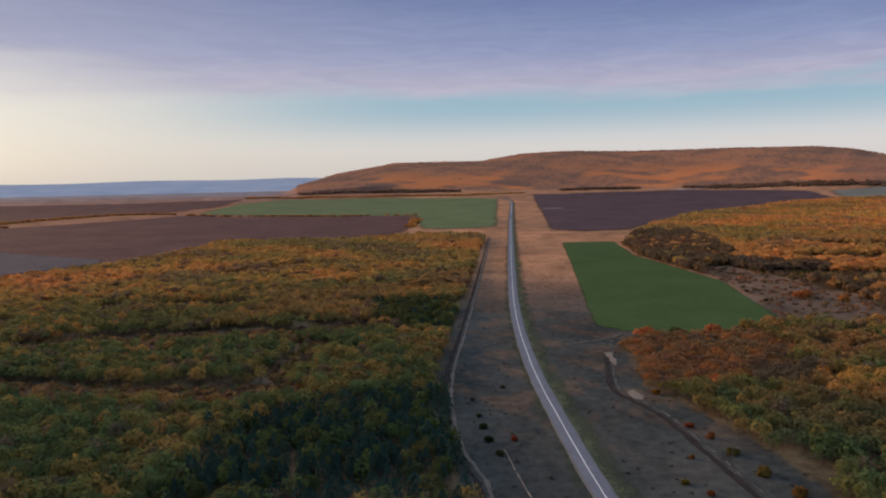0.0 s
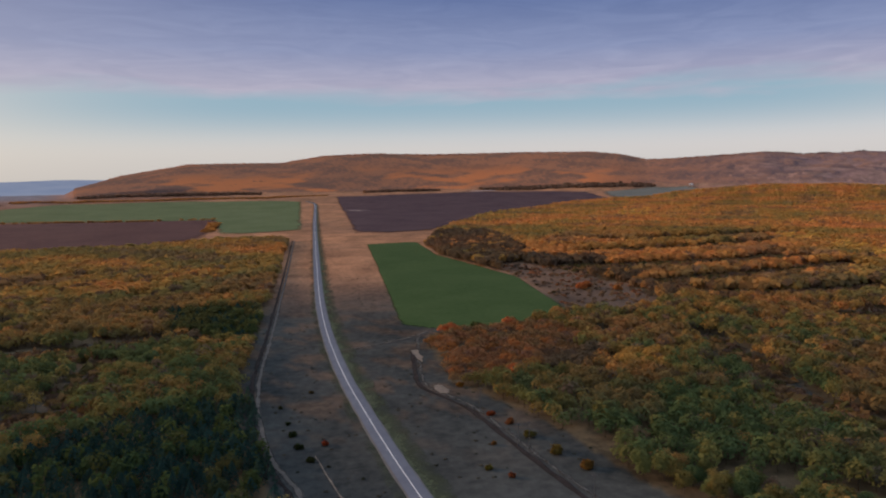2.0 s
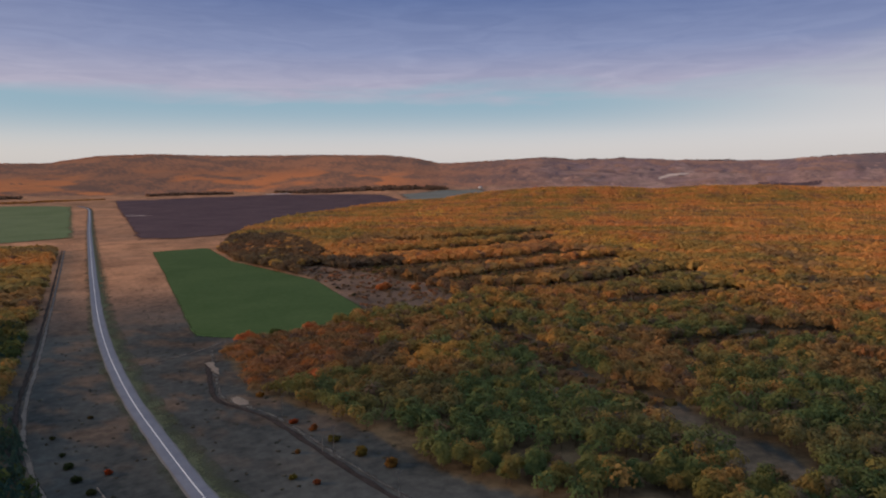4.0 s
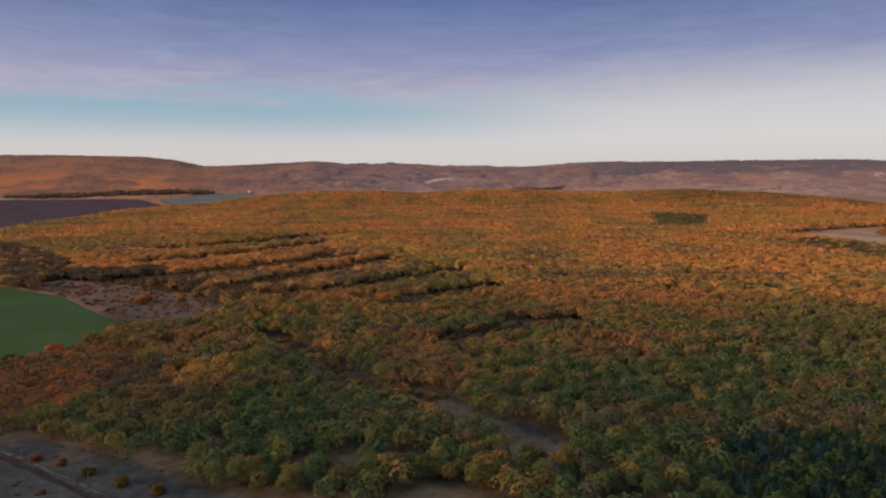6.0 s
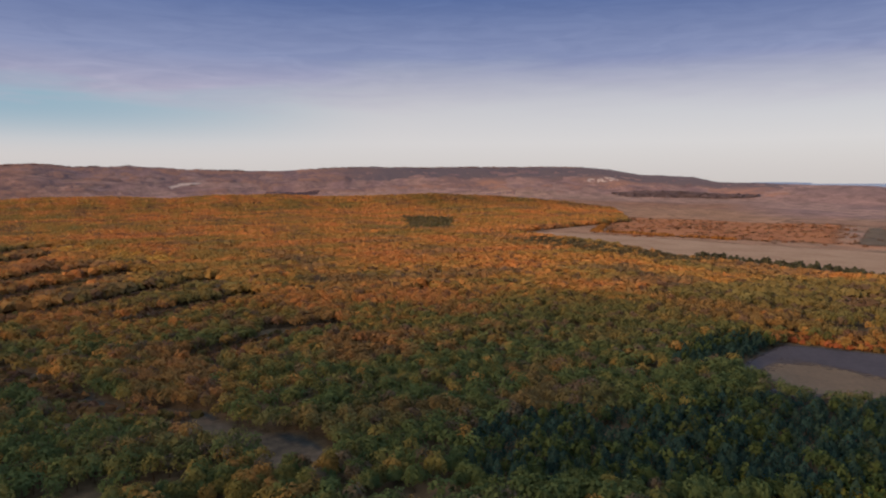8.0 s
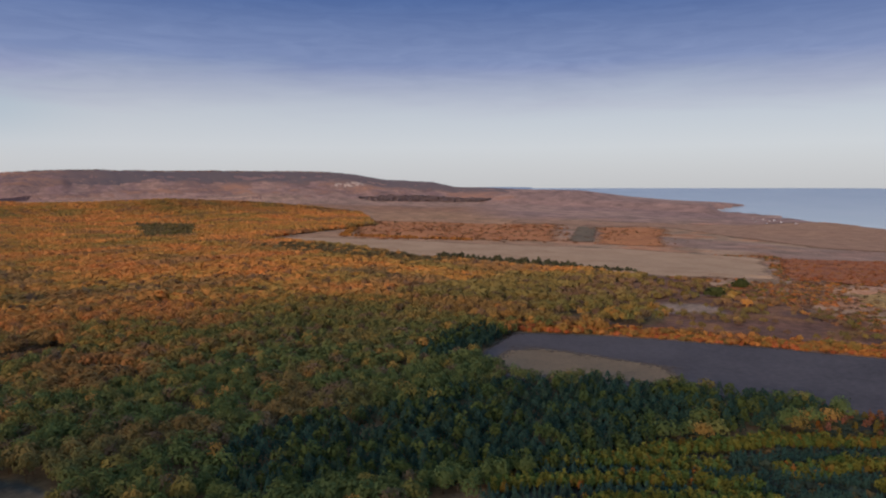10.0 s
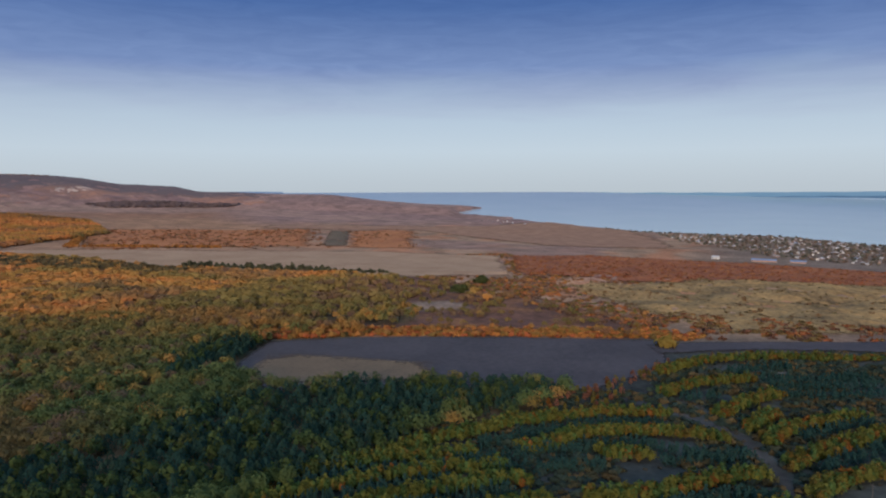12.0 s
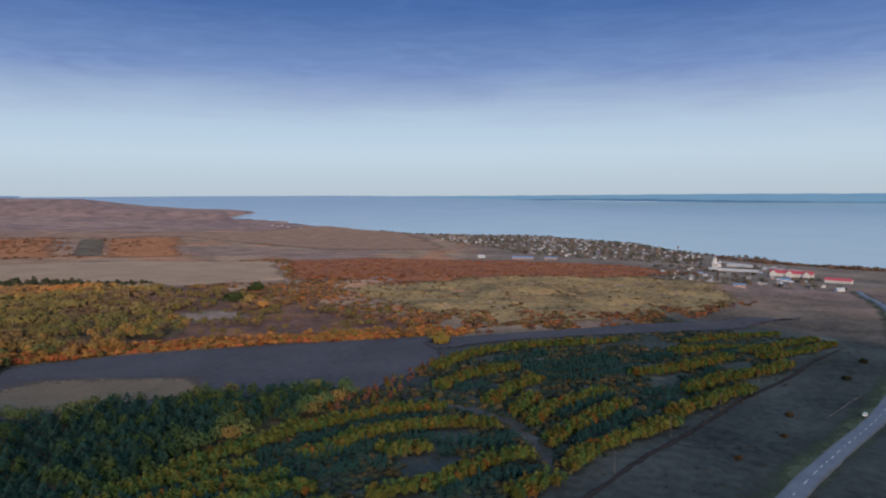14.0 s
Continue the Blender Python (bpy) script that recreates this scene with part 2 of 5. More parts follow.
def height(x, y):
    r, az = np.hypot(x, y), np.degrees(np.arctan2(x, y))
    az = np.where(az < -120, az + 360, az)
    z = bowl(r) - 40 * step(75, 135, az) * step(450, 1500, r)
    z = z + 42 * np.interp(az, [33, 37, 42, 46, 50, 54, 58, 61.5, 66, 70, 77, 82, 87], [0, .55, .95, 1.0, .74, 1.0, 1.02, .82, .8, 1.03, 1.06, .7, 0]) * np.exp(-((r - 2620) / 330) ** 2)
    z = z + 9 * step(112, 120, az) * step(165, 150, az) * np.exp(-((r - 900 - 25 * np.sin(az / 2.5)) / 90) ** 2)
    z = z + waves(x, y) * (1.6 * step(300, 900, r) + 4 * step(1500, 2600, r))
    z = z + (1.6 * waves(x * 4, y * 4) + 3.6 * waves(x * 11, y * 11)) * step(110, 118, az) * step(170, 155, az) * step(520, 640, r) * step(1150, 950, r)
    # far ridge up to its skyline
    foot = 3150 + 120 * np.sin(az / 7)
    crest = 4250 - 350 * step(85, 105, az)
    top = EYE + crest * np.tan(np.radians(np.interp(az, SKY_AZ, SKY_EL)))
    s = np.clip((r - foot) / (crest - foot), 0, 1)
    side = step(119, 116.5, az)
    w = (waves(x * 1.5, y * 1.5) * (9 + 22 * step(30, 42, az)) + (waves(x * 2.6 + 300, y * 2.6) * 9 + waves(x * 5, y * 5) * 6) * step(28, 40, az) + waves(x * 5, y * 5) * 5) * s * (1 - s) * 2 * step(-14, -8, az) * step(112, 85, az)
    ridge = bowl(foot) + (top - bowl(foot)) * (s * s * (3 - 2 * s)) ** .8 + w
    ridge = ridge - np.clip(r - crest, 0, None) * .12
    z = np.where(r > foot, z + (ridge - z) * side * step(0, .25, s), z)
    # low shore round the far cove
    shelf = step(113.4, 114.8, az) * step(119.4, 118.6, az) * step(2700, 3100, r) * step(3520, 3400, r)
    z = z + (np.minimum(WATER + 2.5 + bowl(r), z) - z) * shelf
    # the lake bed
    d = r - np.interp(az, SHORE_AZ, SHORE_R)
    inlet = step(114.1, 114.5, az) * step(118.6, 117.8, az) * step(-30, 30, r - np.interp(az, [114.2, 116.2, 118], [3390, 3340, 3230])) * step(30, -30, r - np.interp(az, [114.2, 115.7, 117.4], [3440, 3595, 3740]))
    sea = np.maximum(step(-40, 60, d) * step(116.7, 117.4, az), inlet)
    return z + (WATER - 12 + .6 * bowl(r) - z) * sea



def inside(poly, x, y):
    """Which of the points lie inside a polygon of the plan."""
    hit = np.zeros(x.shape, bool)
    for (x0, y0), (x1, y1) in zip(poly, poly[1:] + poly[:1]):
        if y0 != y1:
            hit ^= ((y0 > y) != (y1 > y)) & (x < (x1 - x0) * (y - y0) / (y1 - y0) + x0)
    return hit


def patches(x, y, size, seed=0.0):
    """Soft random patches, 0..1."""
    u, v = x / size + seed * 7.3, y / size + seed * 3.1
    n = np.sin(u + 1.9 * np.sin(v * 0.7 + seed)) + np.sin(v * 1.3 + 1.6 * np.sin(u * 0.8)) + 0.7 * np.sin(2.3 * u + 1.7 * v + seed) + 0.5 * np.sin(4.1 * u - 3.3 * v)
    return np.clip(0.5 + n / 5.0, 0, 1)


# the plan: edges of woods and fields in metres
WOOD_WEST = [(13, 150), (7, 216), (0, 250), (-5, 285), (-7, 322), (-5, 370), (1, 436), (13, 552), (30, 743), (61, 1104), (66, 1150), (30, 1180), (-41, 1194), (-153, 1106), (-357, 1106),
             (-370, 910), (-414, 814), (-467, 705), (-728, 510), (-728, 150)]
WOOD_EAST = [(128, 190), (120, 260), (108, 300), (98, 322), (108, 418), (160, 431), (236, 455), (254, 452), (302, 448), (334, 503), (322, 562), (274, 590), (276, 674), (262, 720), (245, 860),
             (266, 1010), (318, 1140), (332, 1180), (575, 1630), (925, 1970), (1240, 2190), (1600, 2260), (1950, 1980), (2250, 1520), (2500, 960), (2620, 480), (2450, 180), (1950, 100), (1370, 310),
             (1200, 124), (1010, -14), (920, -142), (890, -235), (834, -364), (740, -330), (600, -340), (480, -360), (400, -335), (300, -205), (280, -180), (255, -60), (215, -20), (190, 40), (160, 120)]
FALLOW = [(484, -74), (470, -138), (429, -228), (376, -326), (322, -285), (304, -245), (293, -207), (313, -179), (336, -138), (350, -97), (362, -52), (400, -40), (430, -46)]
FALLOW_TAN = [(449, -68), (411, -120), (378, -160), (345, -138), (356, -97), (368, -54), (400, -46)]
BRUSH = [(274, 750), (265, 614), (238, 476), (254, 446), (281, 447), (318, 466), (342, 552), (336, 653), (318, 750)]
CROP_EAST = [(180, 1049), (261, 1054), (240, 859), (267, 656), (236, 464), (181, 438), (141, 443), (101, 450)]
PLOUGH_EAST = [(372, 2871), (194, 1239), (340, 1250), (575, 1632), (925, 1972), (1300, 2250), (1427, 2690), (1062, 2923), (751, 3023)]
CROP_WEST = [(-726, 2029), (-777, 2591), (-611, 2809), (-200, 2878), (215, 2696), (110, 1386), (-17, 1330), (-45, 1331), (-73, 1768)]
BROWN_WEST = [(-1450, 1430), (-1011, 1561), (-911, 1662), (-742, 1981), (-67, 1790), (-58, 1624), (-72, 1300), (-150, 1110), (-357, 1110), (-370, 914), (-414, 818), (-467, 709), (-760, 520), (-1500, 900)]
PURPLE_WEST = [(-2100, 2100), (-1607, 2492), (-1267, 2636), (-822, 2823), (-807, 2550), (-825, 2206), (-976, 2027), (-1103, 1704), (-1600, 1550)]
TAN_LONG = [(1442, 324), (1413, 120), (1351, -136), (1377, -422), (1252, -660), (1000, -540), (730, -408), (838, -368), (893, -236), (923, -143), (1012, -14), (1200, 128)]
HEATH_SOUTH = [(1258, -692), (1229, -869), (1000, -1074), (779, -1164), (588, -1117), (607, -972), (640, -760), (661, -560), (737, -420)]
DUNES = [(674, -435), (661, -553), (690, -826), (602, -980), (440, -880), (372, -760), (318, -690), (300, -600), (318, -520), (344, -437), (381, -377), (530, -407)]
HEATH_EAST = [(2180, 180), (2150, -470), (1490, -320), (1420, 120)]
GROVE = [(2100, -570), (2060, -780), (1430, -540), (1440, -390)]
FAR_WOOD = [(3380, 266), (3459, 63), (3461, -405), (3347, -350), (3306, 167)]
STRIP = [(368, -305), (360, -344), (342, -385), (324, -431), (295, -504), (263, -565), (236, -635), (230, -620), (244, -523), (271, -463), (298, -416), (322, -369), (336, -326), (341, -294)]


LANE = [(293, -213), (267, -219), (236, -226), (212, -228), (189, -217), (170, -206), (155, -194)]

# rides cut through the woods: points along each, and half its width
RIDES = [([(322, 672), (380, 665), (447, 652), (556, 656), (625, 672)], 30), ([(370, 555), (450, 556), (537, 569), (622, 583)], 26), ([(382, 488), (438, 464), (492, 457), (585, 454)], 23),
         ([(402, 372), (461, 367), (524, 362)], 18), ([(338, 256), (366, 249), (402, 244), (432, 228)], 15), ([(274, 358), (256, 294), (236, 252), (244, 220), (234, 168), (222, 128)], 11),
         ([(-254, 428), (-198, 438), (-144, 443), (-70, 458)], 19), ([(-233, 333), (-161, 323), (-82, 323)], 15), ([(-88, 350), (-78, 412)], 10), ([(-270, 550), (-170, 554)], 10),
         ([(-245, 728), (-150, 804)], 14), ([(937, 1102), (804, 757), (732, 550)], 8), ([(430, 800), (560, 790), (700, 815)], 27), ([(520, 930), (680, 915), (820, 930)], 30)]


def near_line(points, x, y):
    """The distance from each place to a line of the plan."""
    best = np.full(x.shape, 1e9)
    for (x0, y0), (x1, y1) in zip(points, points[1:]):
        dx, dy = x1 - x0, y1 - y0
        s = np.clip(((x - x0) * dx + (y - y0) * dy) / (dx * dx + dy * dy), 0, 1)
        best = np.minimum(best, np.hypot(x - x0 - s * dx, y - y0 - s * dy))
    return best


def wood(x, y):
    """Where trees stand."""
    w = inside(WOOD_WEST, x, y) | inside(WOOD_EAST, x, y)
    for hole in (FALLOW, BRUSH):
        w &= ~inside(hole, x, y)
    for line, half in RIDES:
        w &= near_line(line, x, y) > half * (0.65 + 0.9 * patches(x, y, 11, 4.0))
    return w


def in_ride(x, y):
    """Places inside the rides, where only low brush grows."""
    hit = np.zeros(x.shape, bool)
    for line, half in RIDES:
        hit |= near_line(line, x, y) < half
    return hit & (inside(WOOD_WEST, x, y) | inside(WOOD_EAST, x, y)) & ~inside(FALLOW, x, y) & ~inside(BRUSH, x, y)


def open_land(x, y):
    """The half-open scrub land beyond the dark field, with a ragged border."""
    r, az = np.hypot(x, y), np.degrees(np.arctan2(x, y))
    return (az + 15 * (patches(x, y, 38, 3.0) - 0.5) + 5 * (patches(x, y, 13, 6.0) - 0.5) > 104.5) & (r > 480)


def thin(x, y, rng):
    """Chance that a tree stands: open scrub beyond the dark field, and small gaps everywhere."""
    r, az = np.hypot(x, y), np.degrees(np.arctan2(x, y))
    p = np.where(patches(x, y, 16, 8.0) > 0.80, 0.25, 1.0)
    edge = near_line([(484, -74), (470, -138), (429, -228), (380, -322)], x, y)
    p = p * np.where((edge < 40) & (r > 440) & (az > 97), 0.35, 1.0)
    open_scrub = step(102, 109, az + 12 * (patches(x, y, 38, 3.0) - 0.5)) * step(470, 500, r)
    p = p * (1 - open_scrub * np.clip(1.5 * patches(x, y, 22, 9.0) - 0.15, 0.2, 0.8))
    p = p * (1 - 0.6 * step(105, 111, az) * step(500, 540, r) * step(12, 30, near_line([(484, -74), (470, -138), (429, -228), (380, -322)], x, y)))
    return rng.rand(len(x)) < p


def cover(x, y):
    """The ground's colour, with near shade and far haze put into it."""
    r, az = np.hypot(x, y), np.degrees(np.arctan2(x, y))
    az = np.where(az < -120, az + 360, az)
    p, q = patches(x, y, 45, 1.0), patches(x, y, 130, 2.0)

    def lay(base, colour, amount):
        amount = np.clip(np.asarray(amount, float), 0, 1)[:, None]
        return base * (1 - amount) + np.array(colour) * amount

    # grass near the drone, darkened and blued: cool shade painted into it
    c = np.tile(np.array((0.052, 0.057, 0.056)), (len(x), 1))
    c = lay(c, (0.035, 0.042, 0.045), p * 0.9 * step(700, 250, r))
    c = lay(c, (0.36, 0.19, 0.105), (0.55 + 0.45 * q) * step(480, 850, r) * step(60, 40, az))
    c = lay(c, (0.095, 0.070, 0.052), 0.75 * step(0.52, 0.72, patches(x, y, 9, 3.0)) * step(220, 330, r) * step(640, 480, r) * step(60, 40, az))
    c = lay(c, (0.20, 0.105, 0.072), 0.8 * step(800, 1100, r) * step(-1, -5, az))
    c = lay(c, (0.22, 0.12, 0.07), (p > 0.6) * 0.6 * step(480, 850, r) * step(60, 40, az))
    # brown open land behind the woods
    c = lay(c, (0.31, 0.19, 0.12), step(700, 1000, r) * step(55, 65, az) * step(112, 104, az))
    # heath and pasture towards the lake
    east = step(95, 108, az) * step(450, 600, r + 170 * step(140, 150, az) * step(165, 200, x))
    rows_land = step(-565, -520, y) * step(325, 290, x) * step(130, 138, az)
    east = east * (1 - rows_land) * (1 - 0.8 * step(146, 152, az) * step(820, 640, r))
    c = lay(c, (0.30, 0.205, 0.14), east)
    c = lay(c, (0.155, 0.115, 0.095), east * step(139, 148, az) * step(1150, 1000, r) * 0.9)
    c = lay(c, (0.37, 0.18, 0.10), east * step(148, 140, az) * step(0.5, 0.7, p) * 0.8 * step(600, 760, r))
    c = lay(c, (0.24, 0.165, 0.14), east * step(0.5, 0.75, q) * 0.8)
    c = lay(c, (0.050, 0.058, 0.054), rows_land * step(150, 165, x))
    c = lay(c, (0.125, 0.130, 0.122), rows_land * step(0.55, 0.75, patches(x, y, 15, 2.0)) * step(165, 185, x) * 0.7)
    c = lay(c, (0.045, 0.042, 0.050), step(5, 1, near_line(LANE, x, y)) * 0.6)
    town = step(1080, 1180, r + 60 * p) * step(131, 137, az) * step(172, 168, az)
    c = lay(c, (0.185, 0.148, 0.122), town * (0.7 + 0.3 * p))
    # foot of the hills and their woods
    c = lay(c, (0.26, 0.15, 0.10), step(2500, 3000, r) * step(30, 55, az))
    hill = step(3250, 3600, r) * step(48, 32, az) * step(-14, -11, az)
    c = lay(c, (0.36, 0.165, 0.095), hill * (0.85 + 0.15 * q))
    c = lay(c, (0.235, 0.125, 0.09), hill * step(0.45, 0.75, patches(x, y, 210, 4.0)) * 0.6)
    c = lay(c, (0.44, 0.185, 0.09), hill * step(0.55, 0.8, patches(x, y, 140, 9.0)) * step(3900, 3600, r) * 0.8)
    # far slopes: woods and pasture, with the air's mauve haze put into the colour
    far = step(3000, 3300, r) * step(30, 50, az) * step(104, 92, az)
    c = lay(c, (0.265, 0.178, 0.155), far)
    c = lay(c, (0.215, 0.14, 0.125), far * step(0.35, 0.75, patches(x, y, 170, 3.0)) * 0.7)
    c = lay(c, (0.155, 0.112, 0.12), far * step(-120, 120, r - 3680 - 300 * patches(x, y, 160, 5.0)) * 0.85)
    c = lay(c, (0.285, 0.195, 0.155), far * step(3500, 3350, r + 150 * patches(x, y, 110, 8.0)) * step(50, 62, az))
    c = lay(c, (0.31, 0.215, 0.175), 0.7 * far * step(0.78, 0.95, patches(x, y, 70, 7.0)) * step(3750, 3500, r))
    # plains west and east, tinted blue and mauve: painted haze
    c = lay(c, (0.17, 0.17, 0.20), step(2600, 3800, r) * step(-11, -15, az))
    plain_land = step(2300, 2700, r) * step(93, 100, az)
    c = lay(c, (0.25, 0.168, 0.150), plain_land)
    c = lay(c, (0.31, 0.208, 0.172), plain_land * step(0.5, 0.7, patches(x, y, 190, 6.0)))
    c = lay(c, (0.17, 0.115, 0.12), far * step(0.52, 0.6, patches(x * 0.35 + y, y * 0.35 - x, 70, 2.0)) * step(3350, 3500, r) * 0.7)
    c = lay(c, (0.118, 0.082, 0.060), inside(BRUSH, x, y) * (0.6 + 0.4 * p))
    c = lay(c, (0.112, 0.088, 0.064), in_ride(x, y))
    c = lay(c, (0.100, 0.080, 0.052), wood(x, y) & ~open_land(x, y))
    c = lay(c, (0.135, 0.080, 0.064), wood(x, y) & open_land(x, y))
    c = lay(c, (0.22, 0.115, 0.058), (wood(x, y) & open_land(x, y)) * step(0.5, 0.7, patches(x, y, 17, 6.0)) * 0.8)
    c = lay(c, (0.25, 0.19, 0.15), step(34, 22, np.hypot((x - 585), (y + 240) * 0.9)) * 0.9)
    return c


def mesh_of(name, verts, faces, mat, colours=None, attribute="tint", smooth=False, normals=None):
    """A mesh from arrays: verts (n, 3), faces (m, 3 or 4), a colour and a shading normal for each vertex."""
    me = bpy.data.meshes.new(name)
    verts, faces = np.asarray(verts, np.float32), np.asarray(faces, np.int32)
    m, k = faces.shape
    me.vertices.add(len(verts))
    me.vertices.foreach_set("co", verts.ravel())
    me.loops.add(m * k)
    me.loops.foreach_set("vertex_index", faces.ravel())
    me.polygons.add(m)
    me.polygons.foreach_set("loop_start", np.arange(0, m * k, k, dtype=np.int32))
    me.polygons.foreach_set("use_smooth", np.full(m, smooth))
    me.update(calc_edges=True)
    if colours is not None:
        layer = me.attributes.new(attribute, "FLOAT_COLOR", "POINT")
        layer.data.foreach_set("color", np.hstack([colours, np.ones((len(colours), 1))]).astype(np.float32).ravel())
    if normals is not None:
        me.polygons.foreach_set("use_smooth", np.ones(m, bool))
        me.attributes.new("custom_normal", "FLOAT_VECTOR", "POINT").data.foreach_set("vector", np.asarray(normals, np.float32).ravel())
    me.materials.append(mat)
    return me


def polar_sheet(angles, radii, lift):
    a, r = np.meshgrid(np.radians(angles), radii)
    x, y = (r * np.sin(a)).ravel(), (r * np.cos(a)).ravel()
    n, m = len(angles), len(radii)
    i = (np.arange(m - 1)[:, None] * n + np.arange(n - 1)[None, :]).ravel()
    return x, y, np.stack([i, i + 1, i + 1 + n, i + n], 1)


def build_ground():
    angles = np.concatenate([np.arange(-60, 175, 0.6), np.arange(175, 300.1, 2.5)])
    radii = np.concatenate([[0.5], np.geomspace(30, 4680, 250)])
    x, y, faces = polar_sheet(angles, radii, 0)
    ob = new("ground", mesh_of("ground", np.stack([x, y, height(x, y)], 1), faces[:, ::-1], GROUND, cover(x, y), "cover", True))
    tagged(ob, "rolling autumn land with dry grass, leaf litter and low wooded hills", "ground", kind="structure")


def build_water():
    x, y, faces = polar_sheet(np.arange(90, 240, 1.0), np.linspace(1200, 4690, 60), 0)
    ob = new("water", mesh_of("water", np.stack([x, y, WATER + bowl(np.hypot(x, y)) * (1 - 0.33 * step(122, 150, np.degrees(np.arctan2(x, y)) % 360))], 1), faces[:, ::-1], WATER_MAT, smooth=True))
    tagged(ob, "wide calm lake reflecting the pale evening sky", "lake", kind="structure")


def far_band(name, angles, top, base, radius, mat, label):
    """An upright band of distance along the horizon, from its lower to its upper edge in degrees above the eye's level."""
    a = np.radians(angles)
    verts = [(radius * math.sin(v), radius * math.cos(v), EYE + radius * math.tan(radians(w))) for edge in (top, base) for v, w in zip(a, edge)]
    n = len(angles)
    ob = new(name, mesh_of(name, verts, [(i, i + 1, i + 1 + n, i + n) for i in range(n - 1)], mat))
    tagged(ob, label, "backdrop", kind="structure")


def build_backdrop():
    """Far plains and the far shore, beyond everything else."""
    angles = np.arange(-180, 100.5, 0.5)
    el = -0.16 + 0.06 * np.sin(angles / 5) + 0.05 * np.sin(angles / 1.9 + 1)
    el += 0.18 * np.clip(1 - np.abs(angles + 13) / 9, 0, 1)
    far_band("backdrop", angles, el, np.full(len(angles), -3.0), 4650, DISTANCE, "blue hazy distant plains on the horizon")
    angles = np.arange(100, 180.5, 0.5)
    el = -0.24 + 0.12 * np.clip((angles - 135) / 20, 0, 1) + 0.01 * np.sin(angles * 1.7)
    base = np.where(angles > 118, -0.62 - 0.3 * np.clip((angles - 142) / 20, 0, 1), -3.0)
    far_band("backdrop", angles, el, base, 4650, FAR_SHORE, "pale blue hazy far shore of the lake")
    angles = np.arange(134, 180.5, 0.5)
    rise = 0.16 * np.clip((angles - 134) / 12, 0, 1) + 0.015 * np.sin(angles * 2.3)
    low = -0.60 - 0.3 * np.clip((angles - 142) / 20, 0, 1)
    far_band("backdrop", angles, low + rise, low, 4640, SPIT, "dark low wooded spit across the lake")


def wander(poly, every=14.0, amount=1.2, seed=3):
    """An edge of the plan cut into short pieces that stray a little, as ploughs and mowers do."""
    rng = np.random.RandomState(seed)
    out = []
    for (x0, y0), (x1, y1) in zip(poly, poly[1:] + poly[:1]):
        n = max(1, int(math.hypot(x1 - x0, y1 - y0) / every))
        for k in range(n):
            dx, dy = rng.uniform(-amount, amount, 2)
            out.append((x0 + (x1 - x0) * k / n + dx, y0 + (y1 - y0) * k / n + dy))
    return out


def draped(name, poly, mat, lift, cell, label, category, stray=1.2):
    """A field laid on the ground, cut into a grid so that it follows the slopes."""
    bm = bmesh.new()
    bm.faces.new([bm.verts.new((x, y, 0)) for x, y in wander(poly, every=min(14.0, cell * 0.7), amount=stray)])
    bmesh.ops.triangulate(bm, faces=bm.faces[:])
    xs, ys = [p[0] for p in poly], [p[1] for p in poly]
    for lo, hi, axis in ((min(xs), max(xs), 0), (min(ys), max(ys), 1)):
        v = lo + cell
        while v < hi:
            at = (v, 0, 0) if axis == 0 else (0, v, 0)
            bmesh.ops.bisect_plane(bm, geom=bm.verts[:] + bm.edges[:] + bm.faces[:], plane_co=at, plane_no=(1, 0, 0) if axis == 0 else (0, 1, 0))
            v += cell
    co = np.array([v.co[:] for v in bm.verts])
    z = height(co[:, 0], co[:, 1]) + lift
    for v, h in zip(bm.verts, z):
        v.co.z = h
    bmesh.ops.recalc_face_normals(bm, faces=bm.faces[:])
    if sum(f.normal.z for f in bm.faces) < 0:
        bmesh.ops.reverse_faces(bm, faces=bm.faces[:])
    me = bpy.data.meshes.new(name)
    bm.to_mesh(me)
    bm.free()
    me.materials.append(mat)
    rim = np.minimum(near_line(poly + poly[:1], co[:, 0], co[:, 1]), 60.0) * inside(poly, co[:, 0], co[:, 1])
    me.attributes.new("rim", "FLOAT", "POINT").data.foreach_set("value", rim.astype(np.float32))
    return tagged(new(name, me), label, category, kind="structure")


def spline(points, every):
    """Points along a smooth curve through the given ones."""
    p = np.array([points[0]] + list(points) + [points[-1]], float)
    out = []
    for a, b, c, d in zip(p, p[1:], p[2:], p[3:]):
        n = max(1, int(np.hypot(*(c - b)) / every))
        for s in np.arange(n) / n:
            out.append(0.5 * (2 * b + (c - a) * s + (2 * a - 5 * b + 4 * c - d) * s * s + (3 * b - a - 3 * c + d) * s ** 3))
    out.append(p[-1])
    return np.array(out)


def ribbon(name, line, left, right, mat, lift, label, category, ragged=0.0, seed=1, thick=0.0, parent=None):
    """A strip along a line of the plan, from left to right of it in metres (right positive)."""
    rng = np.random.RandomState(seed)
    d = np.gradient(line, axis=0)
    d /= np.hypot(d[:, 0], d[:, 1])[:, None]
    side = np.stack([d[:, 1], -d[:, 0]], 1)
    n = len(line)
    cols = [line + side * (w + rng.uniform(-ragged, ragged, n))[:, None] for w in (left, (left + right) / 2, right)]
    verts = np.concatenate([np.column_stack([c, height(c[:, 0], c[:, 1]) + lift]) for c in cols])
    verts[n:2 * n, 2] += thick
    i = np.arange(n - 1)
    faces = np.concatenate([np.stack([i + k * n, i + 1 + k * n, i + 1 + (k + 1) * n, i + (k + 1) * n], 1) for k in (0, 1)])
    me = mesh_of(name, verts, faces[:, ::-1], mat)
